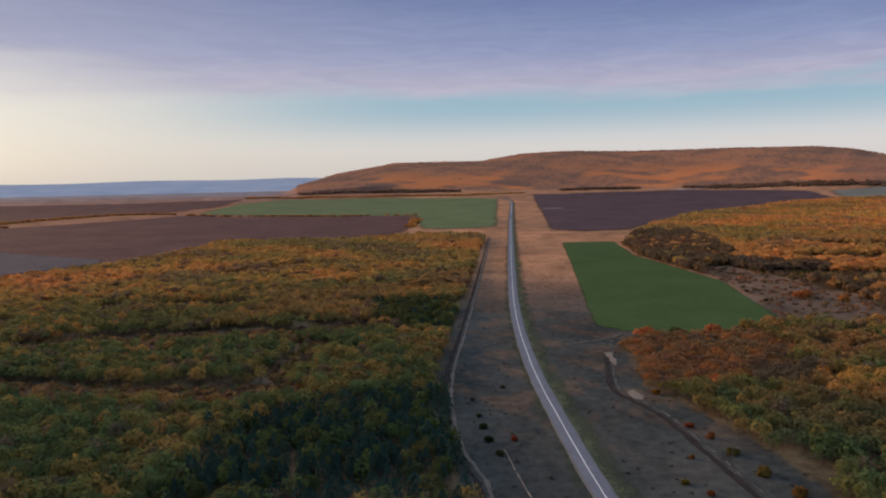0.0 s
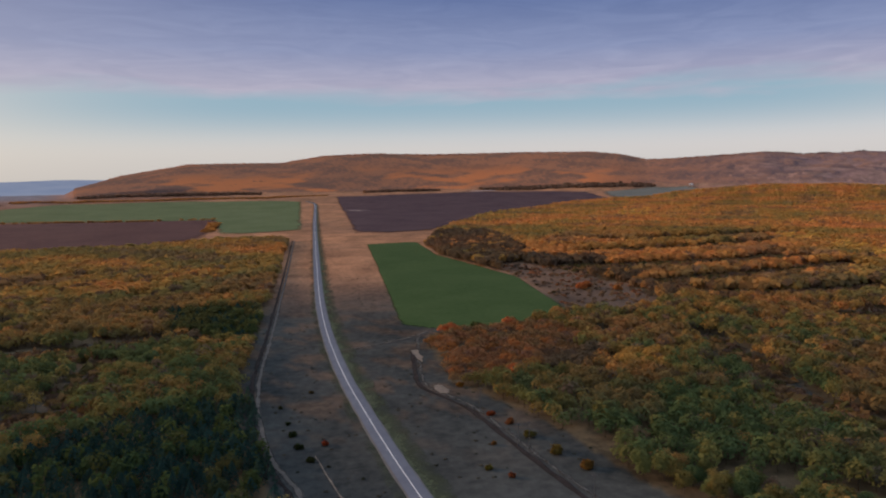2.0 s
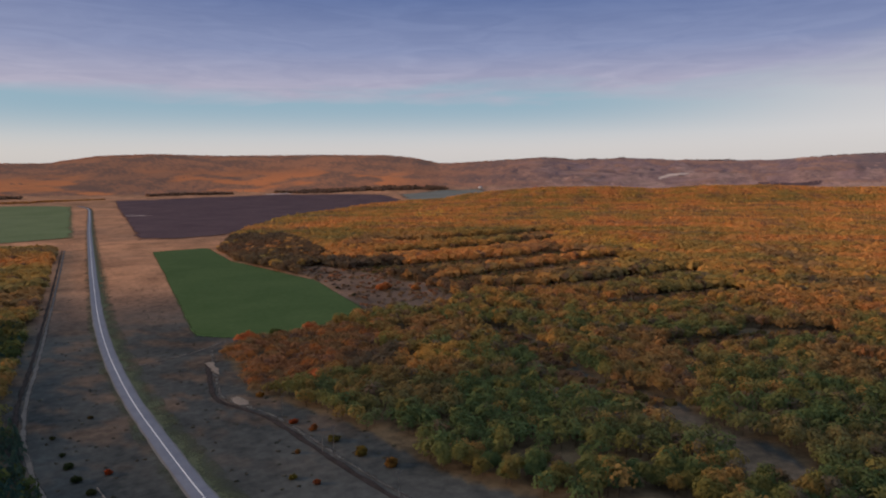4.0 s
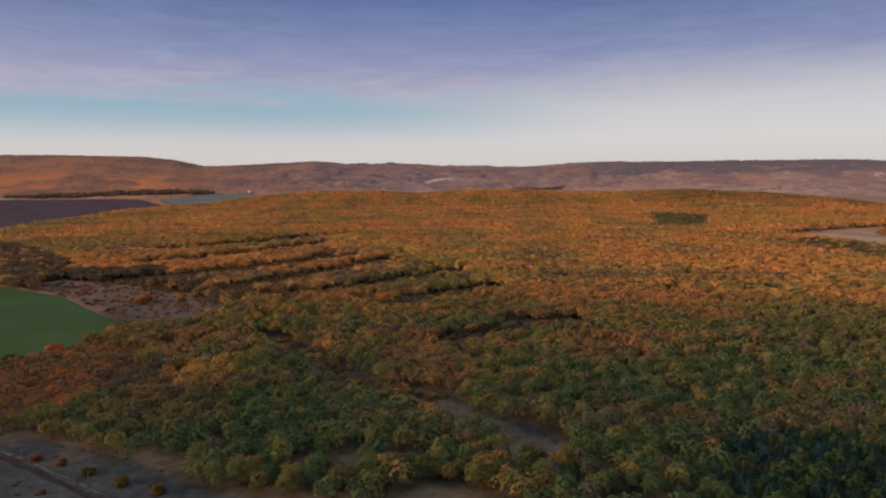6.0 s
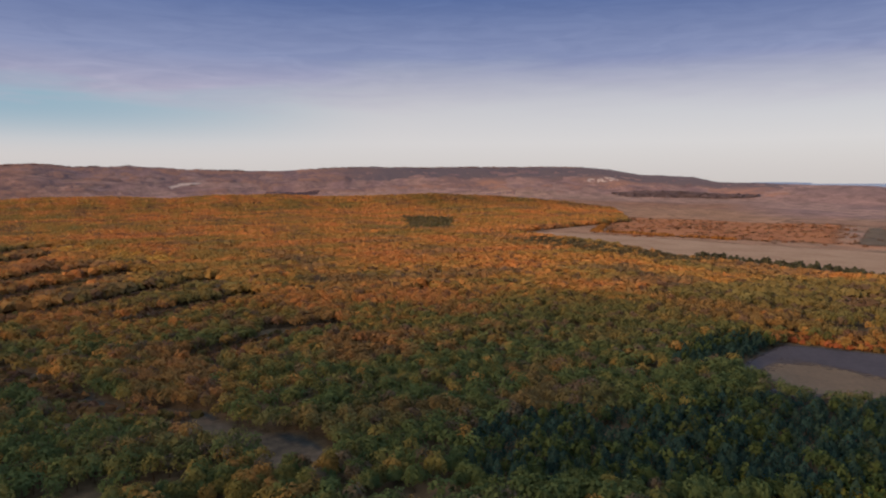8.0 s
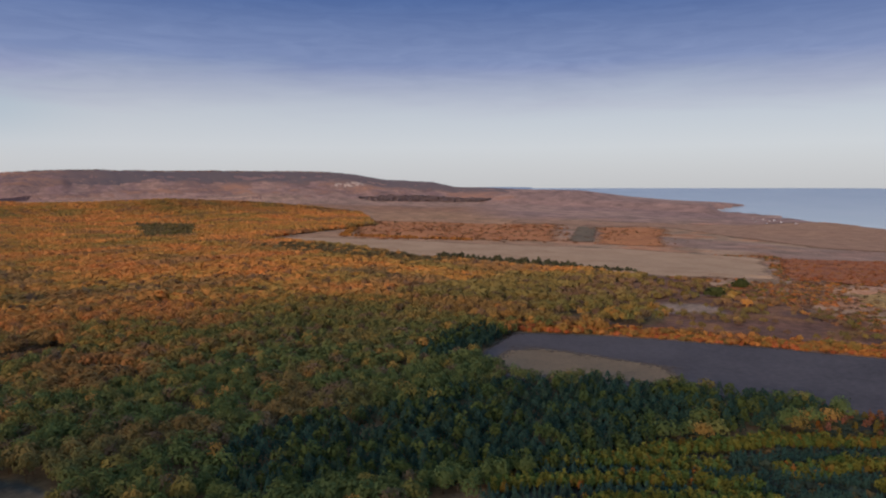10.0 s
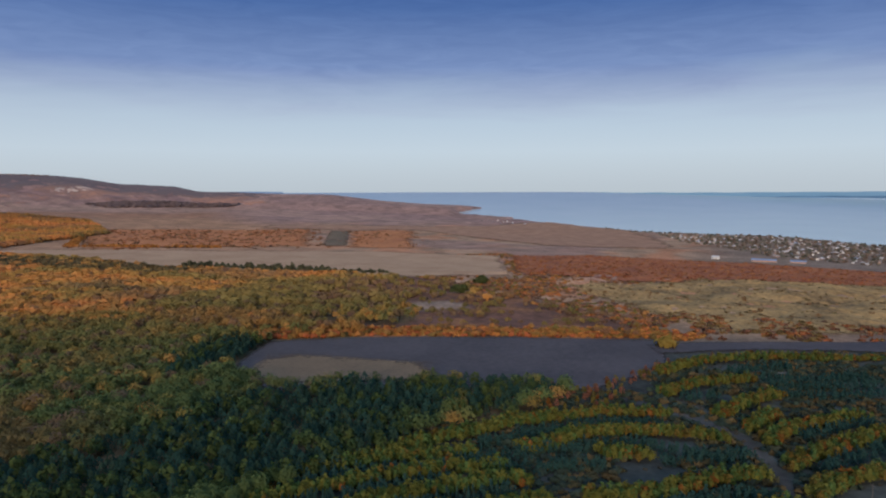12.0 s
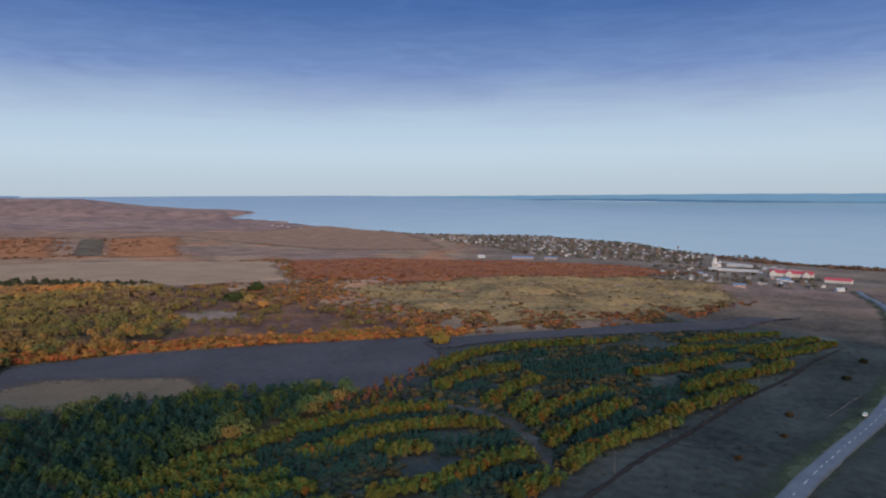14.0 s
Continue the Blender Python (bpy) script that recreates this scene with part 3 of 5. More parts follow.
    me.attributes.new("rim", "FLOAT", "POINT").data.foreach_set("value", np.repeat((0.0, (right - left) / 2, 0.0), n).astype(np.float32))
    ob = new(name, me)
    if parent is not None:
        ob.parent = parent
        return ob
    return tagged(ob, label, category, kind="structure")


build_ground()
build_water()
build_backdrop()
draped("field_crop", CROP_EAST, WINTER_CROP, 0.15, 30, "deep green winter crop field beside the road", "field")
draped("field_ploughed", PLOUGH_EAST, PLOUGHED, 1.0, 60, "bare dark purple-brown ploughed field under the hills", "field", 3)
draped("field_pale", CROP_WEST, PALE_CROP, 1.0, 60, "pale green crop field west of the road", "field", 3)
draped("field_brown", BROWN_WEST, BROWN_SOIL, 0.8, 60, "wide brown ploughed field behind the wood", "field", 3)
draped("field_purple", PURPLE_WEST, BROWN_SOIL, 1.2, 60, "far brown fallow strip", "field", 3)
draped("field_fallow", FALLOW, DARK_SOIL, 0.2, 20, "dark grey harvested field enclosed by woods", "field")
draped("field_fallow_edge", FALLOW_TAN, DRY_GRASS, 0.35, 20, "dry tan grass on the edge of the dark field", "field", 2)
draped("field_stubble", TAN_LONG, STUBBLE, 0.9, 40, "long pale tan stubble field", "field", 3)
draped("field_heath", HEATH_SOUTH, HEATH, 0.9, 40, "rust-red scrub heath before the village", "heath", 3)
draped("field_heath", HEATH_EAST, RUST_FAR, 0.9, 40, "red-brown heath strip beyond the stubble field", "heath", 9)
draped("field_heath", GROVE, RUST_FAR, 0.9, 40, "rust-orange scrub strip beyond the stubble field", "heath", 9)
draped("pasture_fold", [(2400, -381), (2290, -668), (2240, -1022), (2370, -1500), (2180, -1640), (1560, -1350), (1290, -1170), (1480, -900), (2080, -800), (2110, -560), (2190, -300)], BROWN_PASTURE, 1.0, 50, "brown pasture folds above the lake", "pasture", 8)
# darker patch laid on the brown field next to the wood
draped("field_dark", [(-664, 1020), (-451, 905), (-440, 860), (-488, 780), (-560, 690), (-760, 800), (-860, 1000)], DARK_SOIL, 1.3, 40, "dark patch of the brown field beside the wood", "field", 3)
draped("field_far_green", [(1468, 2638), (1736, 2716), (1926, 2629), (1800, 2300), (1690, 2038), (1600, 2060), (1473, 2230), (1367, 2386)], GREY_CROP, 1.0, 60, "grey-green crop field under the far hills", "field", 5)
draped("field_far_plough", [(2861, 1844), (2982, 1622), (3070, 1640), (2950, 1880)], PLOUGHED, 1.5, 40, "small dark plough strip at the foot of the far hills", "field", 5)
draped("chalk_scar", [(2735, 2268), (2800, 2262), (2890, 2215), (2930, 2230), (2850, 2300), (2760, 2310)], CHALK, 2.0, 20, "pale eroded chalk scar on the hillside", "bare slope", 5)
draped("chalk_scar", [(3580, 400), (3600, 330), (3625, 235), (3690, 240), (3670, 340), (3640, 410)], CHALK, 2.0, 20, "pale eroded chalk scar under the dark crest", "bare slope", 5)
draped("sand_patch", [(291, 2100), (300, 2040), (356, 2010), (362, 2035), (320, 2070)], CHALK, 1.4, 15, "pale sandy streak in the ploughed field", "sand", 3)
draped("sand_patch", [(960, 2960), (1050, 2935), (1113, 2950), (1120, 2990), (1010, 3000)], CHALK, 1.6, 20, "pale sandy rim of the ploughed field", "sand", 4)
draped("field_grey", [(2050, -500), (2060, -565), (1480, -400), (1500, -345)], DRY_GRASS, 1.3, 40, "grey fallow plot among the heath", "field", 3)
draped("field_dunes", DUNES, DUNE, 0.7, 12, "bare tan rolling pasture with sandy humps", "pasture", 3)
draped("field_strip", STRIP, DARK_SOIL, 0.7, 10, "narrow dark ploughed strip along the plantation", "field", 1)

# the road, its verges and the tracks
ROAD = spline([(301, -983), (268, -897), (209, -764), (168, -648), (122, -500), (101, -375), (96, -300), (92, -245), (74, -80), (60, 80), (51, 214), (48, 292), (47, 345), (48, 403), (51, 473), (58, 573), (73, 740),
               (103, 1055), (153, 1568), (223, 2254), (247, 2518), (233, 2695)], 8.0)
road = ribbon("road", ROAD, -3.5, 3.5, ASPHALT, 0.45, "straight two-lane worn asphalt country road", "road", thick=0.06)
ribbon("road_shoulder", ROAD, -4.2, 4.2, SHOULDER, 0.25, "pale gravel shoulders of the road", "road", 0.3, 2)
ribbon("road_verge", ROAD, -7.5, 12.5, VERGE, 0.16, "mown green-brown grass verge along the road", "verge", 1.2, 3)
LEFT_TRACK = spline([(18, 150), (14, 216), (11, 234), (6, 254), (3, 284), (2, 322), (5, 376), (12, 442), (25, 577), (43, 767), (78, 1155)], 6.0)
ribbon("field_track", LEFT_TRACK, -1.1, 1.6, TRACK, 0.2, "dusty two-rut dirt track along the wood edge", "track", 0.4, 4)
ribbon("firebreak", LEFT_TRACK[10:], -4.0, -1.7, FURROW, 0.2, "dark freshly ploughed firebreak furrow beside the wood", "furrow", 0.5, 5)
RIGHT_TRACK = spline([(115, 443), (101, 422), (88, 366), (81, 326), (88, 302), (94, 280), (97, 245), (100, 212), (110, 120), (122, 0), (132, -120), (140, -198), (145, -230), (147, -264), (150, -299), (154, -336), (156, -403), (160, -438), (163, -500)], 6.0)
ribbon("firebreak", RIGHT_TRACK[9:], -1.4, 1.3, FURROW, 0.2, "dark ploughed firebreak furrow under the power line", "furrow", 0.5, 6)
ribbon("field_track", RIGHT_TRACK[:55], -4.6, -2.0, FAINT_TRACK, 0.2, "faint pale dirt track beside the furrow", "track", 0.7, 7)

# ---- trees ----
GREEN, OLIVE, YELLOW, ORANGE, RED, BROWN, PINE = (np.array(c) for c in (
    (0.072, 0.106, 0.042), (0.175, 0.152, 0.046), (0.300, 0.200, 0.052), (0.390, 0.190, 0.058), (0.420, 0.140, 0.060), (0.185, 0.095, 0.075), (0.034, 0.066, 0.056)))
DARK_STAND = [(1153, 269), (1228, 214), (1142, 115), (1014, -15), (958, -77), (909, -14), (1003, 93), (1048, 182)]
PINES = [[(-69, 560), (15, 552), (8, 452), (-38, 454)], [(-89, 280), (-50, 308), (0, 322), (2, 254), (12, 200), (-93, 200)],
         [(1860, 735), (1840, 567), (1438, 442), (1364, 526)], [(300, 40), (348, -37), (335, -118), (287, -125), (242, -70), (232, 10), (222, 60), (254, 80)], [(350, -90), (318, -178), (296, -200), (268, -150), (300, -90)], [(438, -9), (486, -39), (482, -72), (407, -32), (384, -11)]]
YELLOW_STANDS = [[(800, 1384), (1007, 1663), (1078, 1663), (894, 1379)], [(817, 932), (844, 853), (803, 731), (739, 609), (697, 579), (721, 689), (769, 849)]]
GOLD_STANDS = [[(188, 339), (227, 330), (204, 294), (181, 283), (166, 297)], [(257, 322), (283, 313), (262, 286), (247, 304)], [(285, 452), (300, 435), (275, 425)]]
BARE_STANDS = [[(319, 781), (405, 736), (379, 593), (381, 510), (330, 476), (340, 576), (330, 678)], [(164, 360), (198, 357), (173, 314), (147, 316)], [(240, 850), (258, 1010), (310, 1150), (366, 1200), (415, 1150), (392, 980), (352, 800), (340, 700), (296, 596), (262, 596), (258, 720)]]
SHRUBS = [(95, 322), (111, 432), (162, 446), (201, 431), (203, 384), (175, 337), (117, 316)]


def tints(x, y, rng):
    """A leaf colour for each tree, by stand, by chance and by distance; and which ones are conifers."""
    r, az = np.hypot(x, y), np.degrees(np.arctan2(x, y))
    autumn = 0.19 + 0.24 * step(240, 1100, r) + 0.62 * (patches(x, y, 38, 5.0) - 0.5) + 0.6 * (patches(x, y, 120, 6.0) - 0.5)
    autumn = autumn - 0.08 * step(0, -60, x)
    autumn -= 0.30 * step(64, 84, az) * step(950, 560, r)
    autumn += 0.07 * step(300, 480, r)
    autumn += 0.10 * step(260, 700, r) * step(15, 35, az) * step(94, 80, az)
    autumn += np.where(rng.rand(len(x)) < 0.20, 0.40, 0.0) * step(800, 500, r)
    autumn += 0.42 * step(45, 15, near_line([(484, -74), (470, -138), (429, -228), (380, -322)], x, y)) * (r > 440)
    autumn = autumn + rng.normal(0, 1, len(x)) * (0.20 - 0.15 * step(420, 900, r))
    kinds = np.array([GREEN, GREEN * 1.15, OLIVE, OLIVE * 0.4 + YELLOW * 0.5, YELLOW * 0.45 + ORANGE * 0.5, ORANGE, ORANGE * 0.6 + RED * 0.35])
    k = np.clip(autumn * 6.2, 0, 5.99)
    lo = k.astype(int)
    c = kinds[lo] + (kinds[lo + 1] - kinds[lo]) * (k - lo)[:, None]
    shrub = inside(SHRUBS, x, y)
    c[shrub] = c[shrub] * 0.35 + np.where((rng.rand(shrub.sum()) < 0.3)[:, None], RED * 0.62, BROWN * 0.85) * 0.65
    for poly in GOLD_STANDS:
        stand = inside(poly, x, y) & (rng.rand(len(x)) < 0.85)
        c[stand] = c[stand] * 0.15 + (YELLOW * 0.65 + ORANGE * 0.6) * 0.85
    for poly in YELLOW_STANDS:
        stand = inside(poly, x, y) & (rng.rand(len(x)) < 0.6)
        c[stand] = np.array((0.42, 0.29, 0.06))
    # soften towards a common colour, green near and warm brown far; some trees stand bare
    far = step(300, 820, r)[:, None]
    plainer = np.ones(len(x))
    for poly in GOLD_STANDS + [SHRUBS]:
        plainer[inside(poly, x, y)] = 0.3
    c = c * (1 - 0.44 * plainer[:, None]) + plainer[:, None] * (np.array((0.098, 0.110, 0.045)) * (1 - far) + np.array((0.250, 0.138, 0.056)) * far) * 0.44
    ruddy = (step(0.55, 0.8, patches(x, y, 75, 7.0)) * step(280, 480, r) * 0.26)[:, None]
    c = c * (1 - ruddy) + np.array((0.38, 0.155, 0.07)) * ruddy
    rusty = (step(0.52, 0.74, patches(x, y, 24, 3.0)) * step(240, 320, r) * step(700, 450, r) * step(20, 34, az) * step(92, 76, az) * 0.5)[:, None]
    c = c * (1 - rusty) + np.array((0.27, 0.125, 0.062)) * rusty
    leafless = (step(0.66, 0.82, patches(x, y, 46, 11.0)) * step(560, 760, r) * 0.55)[:, None]
    c = c * (1 - leafless) + np.array((0.135, 0.095, 0.062)) * leafless
    # brighter with distance: sunlit haze put into the leaf colour
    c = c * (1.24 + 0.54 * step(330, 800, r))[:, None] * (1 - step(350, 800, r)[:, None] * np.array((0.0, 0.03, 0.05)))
    bare = rng.rand(len(x)) < 0.07 + 0.05 * step(300, 600, r) - 0.08 * step(700, 1000, r)
    c[bare] = c[bare] * 0.3 + np.array((0.15, 0.10, 0.085)) * 0.7
    for poly in BARE_STANDS:
        stand = inside(poly, x, y) & (rng.rand(len(x)) < 0.88)
        c[stand] = c[stand] * 0.15 + np.array((0.125, 0.092, 0.068)) * 0.85
    needle = np.zeros(len(x), bool)
    dusky = inside(DARK_STAND, x, y) & (rng.rand(len(x)) < 0.7)
    c[dusky] = np.array((0.130, 0.108, 0.062)) * 1.1
    for poly in PINES:
        stand = inside(poly, x + 22 * (patches(x, y, 13, 2.0) - 0.5), y + 22 * (patches(y, x, 13, 5.0) - 0.5))
        c[stand] = c[stand] * 0.2 + GREEN * 0.6
        needle |= stand & (rng.rand(len(x)) < (0.45 if poly is PINES[0] else 0.85))
    c[needle] = PINE
    c[needle & (r > 1000)] = np.array((0.17, 0.145, 0.080))
    knoll = (0.30 * step(2250, 2450, r) * step(67, 71, az))[:, None]
    c = c * (1 - knoll * np.array((1.0, 0.85, 0.6)))
    moorland = open_land(x, y) & (rng.rand(len(x)) < 0.85 * step(20, 45, near_line([(484, -74), (470, -138), (429, -228), (380, -322)], x, y)))
    moor = np.where((rng.rand(moorland.sum()) < 0.55)[:, None], np.array((0.19, 0.125, 0.105)), np.array((0.16, 0.135, 0.06)))
    c[moorland] = c[moorland] * 0.35 + moor * 0.65
    # near leaves lose red and gain blue: cool shade put into their colour
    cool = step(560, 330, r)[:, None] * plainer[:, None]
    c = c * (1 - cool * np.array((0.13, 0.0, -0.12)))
    return c * (1 + rng.uniform(-0.18, 0.18, len(x)) * (1 - 0.6 * step(450, 1000, r)))[:, None], needle


def crowns(base, width, tall, needle, count, rng, jitter=0.42, leaf=0.8):
    """Leaf clumps as small tilted triangles over lumpy crowns: (trees * count * 3, 3) points and as many shading normals. base: the crown's lower end."""
    n = len(base)
    u = rng.rand(n, count)
    zdir = -0.35 + 1.35 * ((np.arange(count) + u) / count)
    zdir = np.clip(zdir, -1, 0.999)
    ang = rng.rand(n, 1) * 6.28 + np.arange(count) * 2.39996 + rng.normal(0, 0.25, (n, count))
    flat = np.sqrt(1 - zdir ** 2)
    d = np.stack([flat * np.cos(ang), flat * np.sin(ang), zdir], -1)
    f1, f2, f3 = (rng.uniform(0, 6.28, (n, 1)) for _ in range(3))
    lump = 1 + 0.20 * np.sin(3 * ang + f1) * flat + 0.16 * np.sin(5 * zdir + 2 * ang + f2) + 0.14 * np.sin(7 * ang - 4 * zdir + f3) + rng.normal(0, 0.07, (n, count))
    half = np.stack([width, width, tall * 0.5], -1)[:, None, :]
    centre = base[:, None, :] + np.array((0, 0, 1.0)) * (tall * 0.5)[:, None, None]
    at = centre + d * half * lump[..., None]
    # conifers: a cone of drooping tiers
    t = ((np.arange(count) + u) / count) ** 0.75
    cone = np.stack([np.cos(ang) * width[:, None] * (1.04 - t ** 1.9) * 0.9, np.sin(ang) * width[:, None] * (1.04 - t ** 1.9) * 0.9, np.broadcast_to(t, ang.shape) * tall[:, None]], -1) + base[:, None, :]
    at = np.where(needle[:, None, None], cone, at)
    nrm = np.where(needle[:, None, None], np.stack([np.cos(ang), np.sin(ang), np.full_like(ang, 0.6)], -1), d / half * half.mean())
    # leaves lie along the lobes of the crown, so that they shade together
    soft = nrm / np.linalg.norm(nrm, axis=-1, keepdims=True)
    soft = soft + np.stack([0.38 * np.sin(4 * zdir * 2 + 3 * ang + f1), 0.38 * np.sin(5 * ang - 3 * zdir + f2), 0.35 + 0.25 * np.sin(7 * zdir + 2 * ang + f3)], -1)
    soft = soft + rng.normal(0, 0.18, nrm.shape)
    soft /= np.linalg.norm(soft, axis=-1, keepdims=True)
    nrm = nrm + rng.normal(0, jitter, nrm.shape)
    nrm[..., 2] += 0.35
    nrm /= np.linalg.norm(nrm, axis=-1, keepdims=True)
    side = np.cross(nrm, rng.normal(0, 1, nrm.shape))
    side /= np.linalg.norm(side, axis=-1, keepdims=True)
    other = np.cross(nrm, side)
    size = (np.sqrt(width * (width + tall) * 11.0 / count))[:, None, None] * rng.uniform(0.55, 1.2, (n, count, 1))
    size = size * np.where(needle[:, None, None], 0.75, 1.0)
    pts = [at + size * (math.cos(k) * side + math.sin(k) * other) * leaf for k in (0.0, 2.2, 4.1)]
    return np.stack(pts, 2).reshape(-1, 3), np.repeat(soft.reshape(-1, 3), 3, 0)


def stems(base, top, radius):
    """Three-sided trunks from the ground into the crown."""
    n = len(base)
    pts = []
    for k in range(3):
        off = np.array((math.cos(k * 2.094), math.sin(k * 2.094), 0))
        pts += [base + off * radius[:, None], top + off * radius[:, None] * 0.4]
    v = np.stack(pts, 1).reshape(-1, 3)
    i = np.arange(n)[:, None] * 6
    f = np.concatenate([i + np.array(q) for q in ((0, 2, 3), (0, 3, 1), (2, 4, 5), (2, 5, 3), (4, 0, 1), (4, 1, 5))], 0)
    return v, f


def scatter(box, spacing, rng):
    xs = np.arange(box[0], box[2], spacing)
    ys = np.arange(box[1], box[3], spacing)
    x, y = (v.ravel().astype(float) for v in np.meshgrid(xs, ys))
    x[:] += rng.uniform(-0.45, 0.45, len(x)) * spacing
    y[:] += rng.uniform(-0.45, 0.45, len(y)) * spacing
    return x, y


def woodland(name, x, y, spacing, count, label, rng, tall=(7.5, 11.5), colours=None, needle=None, trunk=False, sunk=0.25, mat=None, jitter=0.42, leaf=0.8):
    """Many trees as one mesh."""
    n = len(x)
    if colours is None:
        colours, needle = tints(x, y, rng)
    if needle is None:
        needle = np.zeros(n, bool)
    high = rng.uniform(*tall, n) * np.where(needle, rng.uniform(0.75, 1.1, n), 1.0) * np.where(inside(SHRUBS, x, y), 0.6, 1.0) * np.where(open_land(x, y), 0.62, 1.0)
    width = spacing * rng.uniform(0.44, 0.70, n) * np.where(needle, 0.95, 1.0) * np.where(open_land(x, y) & (spacing > 5), 0.7, 1.0)
    ground = height(x, y)
    base = np.stack([x, y, ground + high * sunk], 1)
    v, nrm = crowns(base, width, high * (1 - sunk), needle, count, rng, jitter, leaf)
    f = np.arange(len(v)).reshape(-1, 3)
    col = np.repeat(colours, count * 3, 0)
    if trunk:
        top = base.copy()
        top[:, 2] = ground + high * 0.6
        root = np.stack([x, y, ground - 0.3], 1)
        sv, sf = stems(root, top, high * 0.022)
        f = np.concatenate([f, sf + len(v)])
        v = np.concatenate([v, sv])
        mid = np.repeat((root + top) / 2, 6, 0)
        out = (sv - mid) * np.array((1, 1, 0)) + 1e-4
        nrm = np.concatenate([nrm, out / np.linalg.norm(out, axis=1, keepdims=True)])
        col = np.concatenate([col, np.tile((0.07, 0.055, 0.042), (len(sv), 1))])
    ob = new(name, mesh_of(name, v, f, mat or LEAF_FAR, col, normals=nrm))
    return tagged(ob, label, "woodland", kind="stuff")


rng = np.random.RandomState(11)
# single trees nearest to the drone


def part(name, me, parent, label="", at=None):
    ob = new(name, me)
    ob.parent = parent
    if at is not None:
        ob.matrix_local = at
    if label:
        ob["label"] = label
    return ob


def trunk_mesh(high, needle, seed):
    """A tapered trunk with limbs that fork into the crown."""
    rng = np.random.RandomState(seed)
    bm = bmesh.new()

    def limb(p, q, r0, r1, sides=6):
        m = look(p, q)
        ends = []
        for at, rad in ((Vector(p), r0), (Vector(q), r1)):
            ends.append([bm.verts.new(at + (m.to_3x3() @ Vector((rad * math.cos(k * 6.2832 / sides), rad * math.sin(k * 6.2832 / sides), 0)))) for k in range(sides)])
        for k in range(sides):
            bm.faces.new((ends[0][k], ends[0][(k + 1) % sides], ends[1][(k + 1) % sides], ends[1][k]))

    top = high * (0.92 if needle else 0.62)
    mid = (rng.uniform(-0.2, 0.2), rng.uniform(-0.2, 0.2), top * 0.5)
    limb((0, 0, -0.3), mid, 0.2, 0.15)
    limb(mid, (rng.uniform(-0.3, 0.3), rng.uniform(-0.3, 0.3), top), 0.15, 0.05)
    for k in range(3 if needle else 6):
        a, z = k * 2.4 + rng.rand(), top * rng.uniform(0.35, 0.8)
        reach = high * rng.uniform(0.16, 0.3)
        limb((0, 0, z), (math.cos(a) * reach, math.sin(a) * reach, z + reach * (0.1 if needle else 0.9)), 0.09, 0.03, 4)
    me = bpy.data.meshes.new("trunk")
    bm.to_mesh(me)
    bm.free()
    me.materials.append(BARK)
    return me


def tree_meshes(needle, seed):
    rng = np.random.RandomState(seed)
    high, width = (11.0, 2.7) if needle else (10.0, rng.uniform(3.8, 4.8))
    if needle:
        v, nrm = crowns(np.array([[0, 0, 1.2]]), np.array([width]), np.array([high - 1.2]), np.array([True]), 420, rng, 0.42, 0.62)
    else:
        # a crown of several overlapping lobes
        lobes = [(0, 0, 3.6, width * 0.75, high - 3.8)]
        for k in range(6):
            a = k * 1.05 + rng.rand()
            d = width * rng.uniform(0.4, 0.62)
            lobes.append((math.cos(a) * d, math.sin(a) * d, rng.uniform(2.0, 4.6), width * rng.uniform(0.38, 0.55), high * rng.uniform(0.34, 0.46)))
        clumps = [crowns(np.array([[lx, ly, lz]]), np.array([w]), np.array([t]), np.array([False]), 230, rng, 0.4, 0.5) for lx, ly, lz, w, t in lobes]
        v, nrm = np.concatenate([c[0] for c in clumps]), np.concatenate([c[1] for c in clumps])
    return trunk_mesh(high, needle, seed), mesh_of("crown", v, np.arange(len(v)).reshape(-1, 3), LEAF_NEAR, normals=nrm)


BROAD = [tree_meshes(False, 20 + k) for k in range(6)]
CONES = [tree_meshes(True, 40 + k) for k in range(3)]


def tree_label(colour, needle, near_what):
    if needle:
        return "dark green young pine " + near_what
    red, green = colour[0], colour[1]
    word = "orange-leaved" if red > 1.75 * green else "golden-brown" if red > 1.3 * green else "olive-green" if red > 0.95 * green else "dark green"
    return word + " autumn tree " + near_what


def single_trees(x, y, colours, needle, near_what, group, rng, size=(0.85, 1.2), slim=1.0):
    for k in range(len(x)):
        pair = (CONES if needle[k] else BROAD)[rng.randint(3 if needle[k] else 6)]
        s = rng.uniform(*size)
        tree = new("pine_tree" if needle[k] else "tree")
        tree.matrix_world = pose(x[k], y[k], float(height(x[k:k + 1], y[k:k + 1])[0]), 0, 0, rng.uniform(0, 360)) @ Matrix.Diagonal((s * slim, s * slim, s * rng.uniform(0.9, 1.1), 1))
        tagged(tree, tree_label(colours[k], needle[k], near_what), "tree", group)
        part("trunk", pair[0], tree)
        crown = part("crown", pair[1], tree)
        crown.color = (*colours[k], 1)


# woods by distance: dense and fine near the drone, coarser far off
x, y = scatter((-520, 150, 900, 620), 5.8, rng)
x2, y2 = scatter((180, -420, 900, 150), 5.8, rng)
x, y = np.concatenate([x, x2]), np.concatenate([y, y2])
r = np.hypot(x, y)
keep = wood(x, y) & (r > 195) & (r < 640) & thin(x, y, rng)
x, y, r = x[keep], y[keep], r[keep]
az = np.degrees(np.arctan2(x, y))
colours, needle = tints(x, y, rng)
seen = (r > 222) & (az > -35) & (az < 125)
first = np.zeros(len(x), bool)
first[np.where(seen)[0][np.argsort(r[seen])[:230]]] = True
